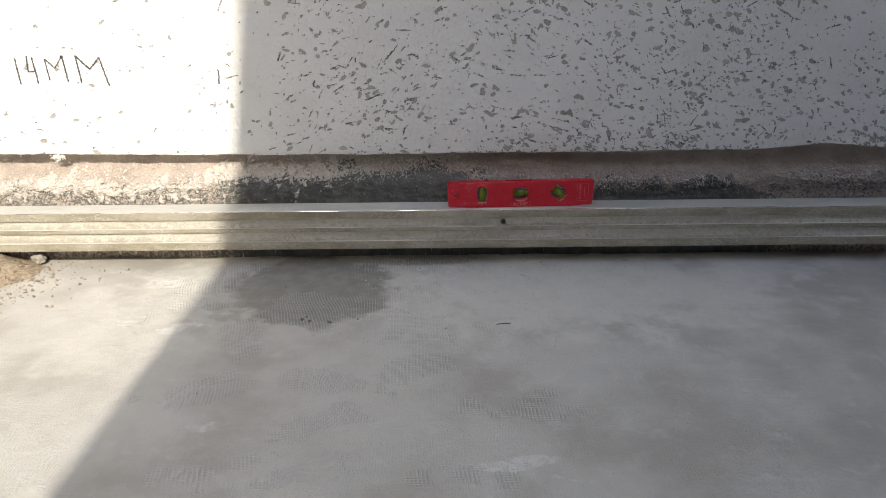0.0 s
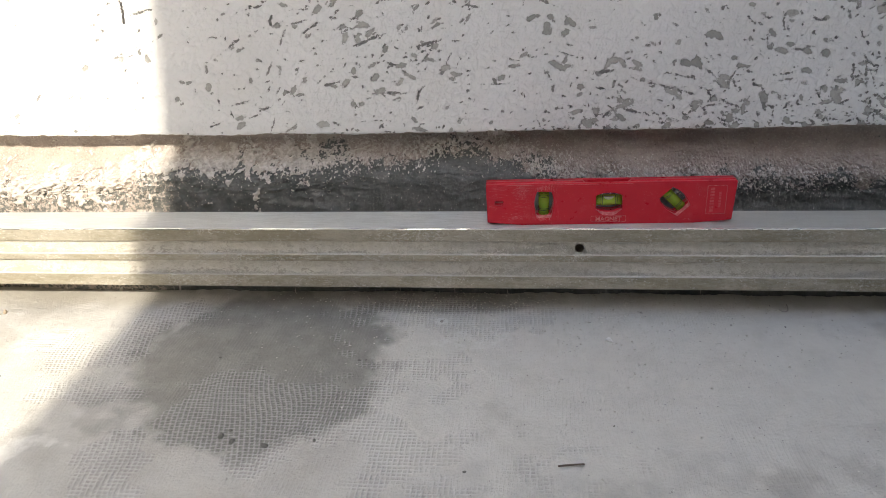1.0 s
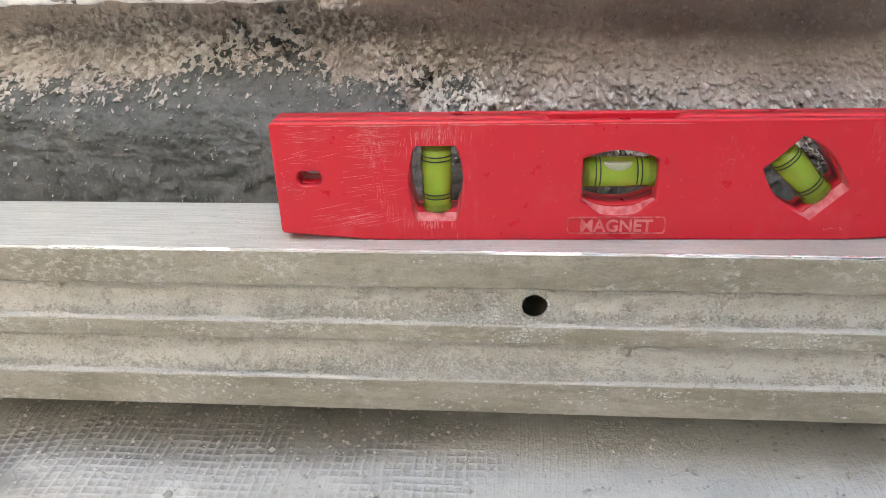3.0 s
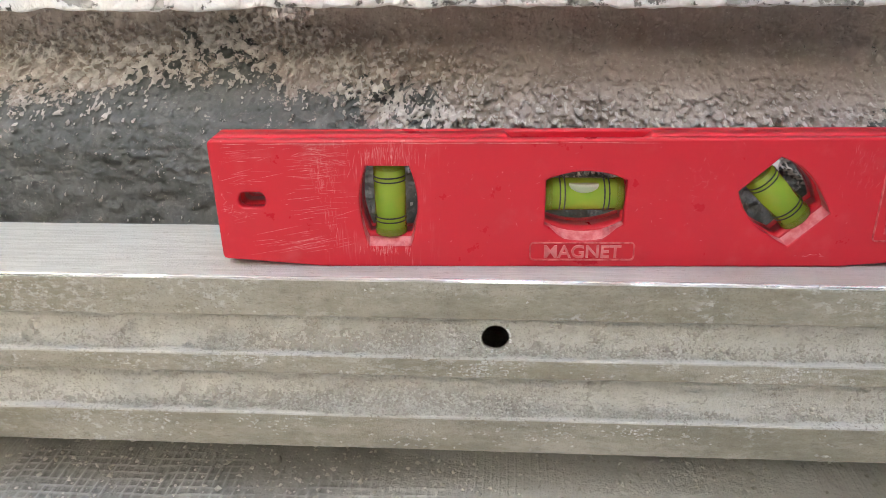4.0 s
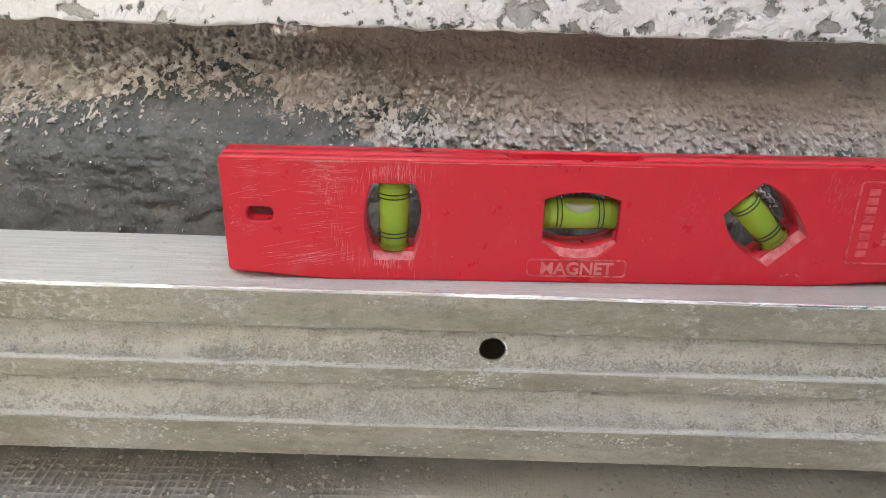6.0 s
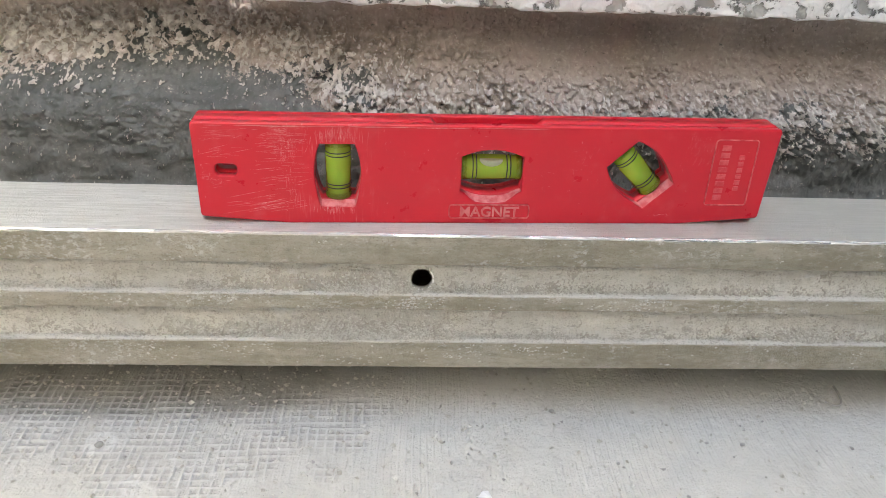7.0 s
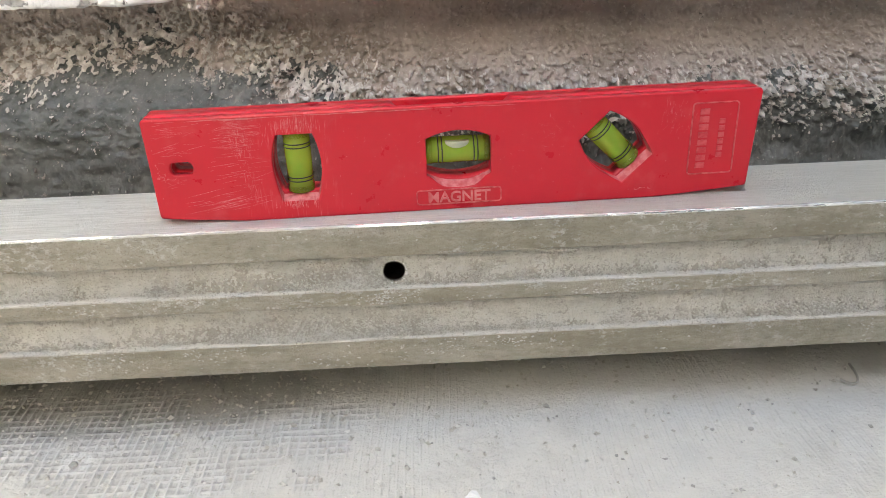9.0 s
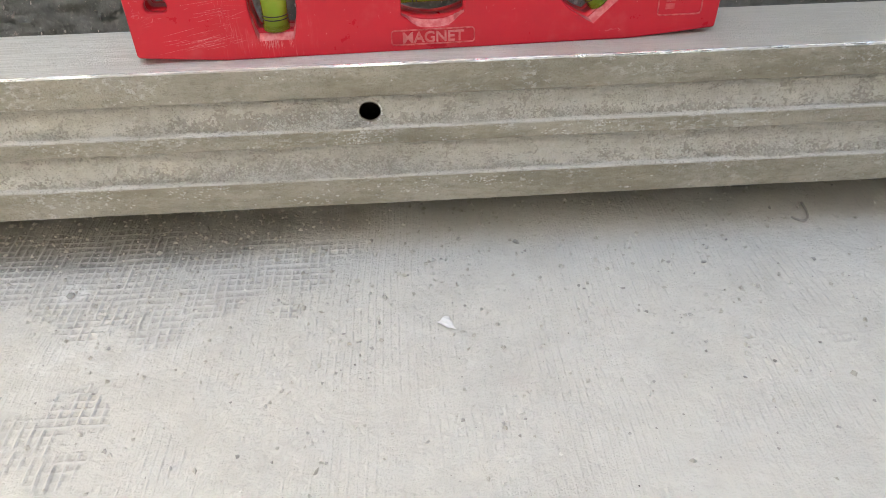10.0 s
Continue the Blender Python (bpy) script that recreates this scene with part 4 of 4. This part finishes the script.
tagged(part("scuffing_and_glint", bm, pale, level, "pale scratches and a painted edge highlight on the red plastic"), kind="stuff")
level.matrix_world = pose(0.0, -0.0016, TOP, 0, 0, math.degrees(math.atan2(0.008, 0.23)))

# ---- writing on the wall ----
writing = tagged(new("pencil_writing"), "pencil writing 14 MM on the white wall", "writing")
for name, lines_ in (
    ("digit", [(-0.679, 0.324, -0.676, 0.284)]),
    ("digit", [(-0.660, 0.327, -0.661, 0.303), (-0.661, 0.303, -0.648, 0.304), (-0.652, 0.326, -0.648, 0.285)]),
    ("letter", [(-0.632, 0.323, -0.629, 0.290), (-0.632, 0.323, -0.618, 0.308), (-0.618, 0.308, -0.604, 0.327), (-0.604, 0.327, -0.600, 0.287)]),
    ("letter", [(-0.583, 0.327, -0.579, 0.284), (-0.583, 0.327, -0.563, 0.306), (-0.563, 0.306, -0.546, 0.324), (-0.546, 0.324, -0.536, 0.280)]),
    ("tick", [(-0.362, 0.305, -0.360, 0.300), (-0.360, 0.300, -0.361, 0.281)]),
):
    bm = bmesh.new()
    for x0, z0, x1, z1 in lines_:
        n = max(3, int(math.hypot(x1 - x0, z1 - z0) / 0.0016))
        for k in range(n):
            t = (k + 0.5) / n
            s = 0.00085 * rng.uniform(0.6, 1.25)
            x, z = x0 + (x1 - x0) * t + rng.normal(0, 0.00028), z0 + (z1 - z0) * t
            box(bm, x - s, x + s, WALL_Y - 0.0016, WALL_Y, z - s * 1.25, z + s * 1.25)
    part(name, bm, PENCIL, writing)

# ---- loose things on the floor ----
bm = bmesh.new()
lump(bm, (0, 0, 0), 1, 3, 1, 2)
for v in bm.verts:
    k = 1 + 0.9 * noise.noise(v.co * 1.7)
    v.co = Vector((0.115 + 0.0036 * k * v.co.x, -0.058 + 0.0030 * k * v.co.y, 0.0017 + 0.0013 * v.co.z))
tagged(part("paint_flake", bm, FLAKE), "white paint flake on the cement floor", "flake")

for name, pts, r, material, label, cat in (
    ("twig", ((0.063, -0.236, 0.0016), (0.070, -0.2345, 0.0016), (0.082, -0.233, 0.0016)), 0.0007, TWIG, "short thin brown twig on the floor", "twig"),
    ("shaving", ((0.292, 0.014, 0.0020), (0.292, 0.006, 0.0014), (0.289, 0.000, 0.0014), (0.285, -0.0005, 0.0014), (0.2825, 0.003, 0.0016)), 0.00055, STONE, "curled grey shaving on the floor", "shaving"),
):
    cu = bpy.data.curves.new(name, "CURVE")
    cu.dimensions, cu.bevel_depth, cu.bevel_resolution = "3D", r, 2
    sp = cu.splines.new("NURBS")
    sp.points.add(len(pts) - 1)
    for p, c in zip(sp.points, pts):
        p.co = (*c, 1)
    sp.use_endpoint_u, sp.order_u = True, 3
    cu.use_fill_caps = True
    holder = new(name, cu)
    bpy.context.view_layer.update()
    me = bpy.data.meshes.new_from_object(holder.evaluated_get(bpy.context.evaluated_depsgraph_get()))
    bpy.data.objects.remove(holder)
    me.materials.clear()
    me.materials.append(material)
    tagged(new(name, me), label, cat)

for n, (x, y, s) in enumerate(((-0.201, -0.214, 0.0042), (-0.190, -0.220, 0.0045), (-0.162, -0.224, 0.0048), (-0.196, -0.206, 0.003), (-0.125, -0.215, 0.0025), (-0.113, -0.100, 0.0022), (-0.107, -0.099, 0.0018), (-0.005, -0.245, 0.0022), (-0.245, -0.10, 0.0025))):
    bm = bmesh.new()
    lump(bm, (x, y, s * 0.26), s * 0.72, n + 20, 0.6, 2)
    tagged(part("mortar_clod", bm, CLOD), "small dark mortar clod on the floor", "clod", "clods")
for n, (x, y, s) in enumerate(((0.004, 0.018, 0.0026), (-0.018, 0.014, 0.0014), (-0.045, -0.027, 0.0020), (0.231, -0.026, 0.0013), (0.150, -0.004, 0.0013))):
    bm = bmesh.new()
    lump(bm, (x, y, s * 0.45), s, n + 60, 0.7, 2)
    tagged(part("pebble", bm, STONE), "small pale pebble on the cement floor", "pebble", "pebbles")
bm = bmesh.new()
lump(bm, (-0.672, 0.012, 0.010), 0.0125, 91, 0.85, 3)
tagged(part("stone", bm, STONE), "pale grey stone beside the sand heap", "stone")

# the heap of sand
hx, hy = np.meshgrid(np.arange(-0.86, -0.58, 0.003), np.arange(-0.15, 0.06, 0.003))
bulk = 0.030 * np.exp(-(((hx + 0.735) / 0.055) ** 2) - (((hy + 0.03) / 0.055) ** 2))
bulk = np.minimum(bulk * (1 + 0.5 * fbm(hx, hy, 0.03, 4, 130)) + 0.002 * fbm(hx, hy, 0.008, 3, 131) * ramp(bulk, 0.001, 0.006) - 0.0035, 0.029)
tagged(sheet("sand_heap", hx, hy, bulk, SAND), "small heap of brown sand and mortar by the bar", "sand heap", kind="stuff")
n = 1700
where = np.stack([rng.normal(-0.705, 0.070, n), rng.normal(-0.055, 0.06, n), np.zeros(n)], -1)
size = rng.uniform(0.0006, 0.0026, n) * rng.uniform(0.4, 1, n) ** 2 * rng.choice((1.0, 1.0, 2.2), n)
bump_z = 0.030 * np.exp(-(((where[:, 0] + 0.735) / 0.055) ** 2) - (((where[:, 1] + 0.03) / 0.055) ** 2)) - 0.0035
where[:, 2] = np.clip(bump_z, 0, 0.027) + size * 0.3
tagged(crumbs("sand_grains", where, size, SAND), "loose brown sand grains round the heap", "sand", kind="stuff")

# grit over the floor, thicker close to the bar
n = 2600
where = np.stack([rng.uniform(-0.5, 0.5, n), -0.45 + 0.52 * rng.uniform(0, 1, n) ** 0.8, np.zeros(n)], -1)
size = 0.00025 + 0.0009 * rng.uniform(0, 1, n) ** 4
where[:, 2] = size * 0.4
tagged(crumbs("floor_grit", where, size, DUST), "fine grey grit scattered over the floor", "grit", kind="stuff")
n = 3400
where = np.stack([rng.normal(0.04, 0.15, n), 0.035 - rng.exponential(0.065, n), np.zeros(n)], -1)
size = 0.0003 + 0.0011 * rng.uniform(0, 1, n) ** 3
where[:, 2] = size * 0.4
tagged(crumbs("fallen_crumbs", where, size, CRUMB), "pale mortar crumbs fallen beside the straightedge", "crumbs", kind="stuff")
n = 75
where = np.stack([rng.uniform(-0.6, 0.6, n), rng.uniform(-0.6, 0.05, n), np.zeros(n)], -1)
size = 0.0004 + 0.0008 * rng.uniform(0, 1, n) ** 3
where[:, 2] = size * 0.4
tagged(crumbs("dark_grit", where, size, CLOD), "sparse dark specks on the floor", "grit", kind="stuff")

# the hanging bit of mortar at the lip
n = 130
where = np.stack([rng.normal(0.011, 0.0032, n), WALL_Y + 0.003 + rng.normal(0, 0.0012, n), 0.1643 + rng.normal(0, 0.0018, n)], -1)
tagged(crumbs("mortar_bit", where, rng.uniform(0.0006, 0.0017, n), LIGHT, 1.0), "pale crumbly bit of mortar hanging at the plaster's lip", "mortar")
n = 90
where = np.stack([rng.normal(-0.640, 0.006, n), WALL_Y + 0.002 + rng.normal(0, 0.0012, n), 0.1655 + rng.normal(0, 0.0022, n)], -1)
tagged(crumbs("mortar_bit", where, rng.uniform(0.0008, 0.0022, n), FLAKE, 1.0), "white flaky bit of plaster hanging at the lip", "mortar")
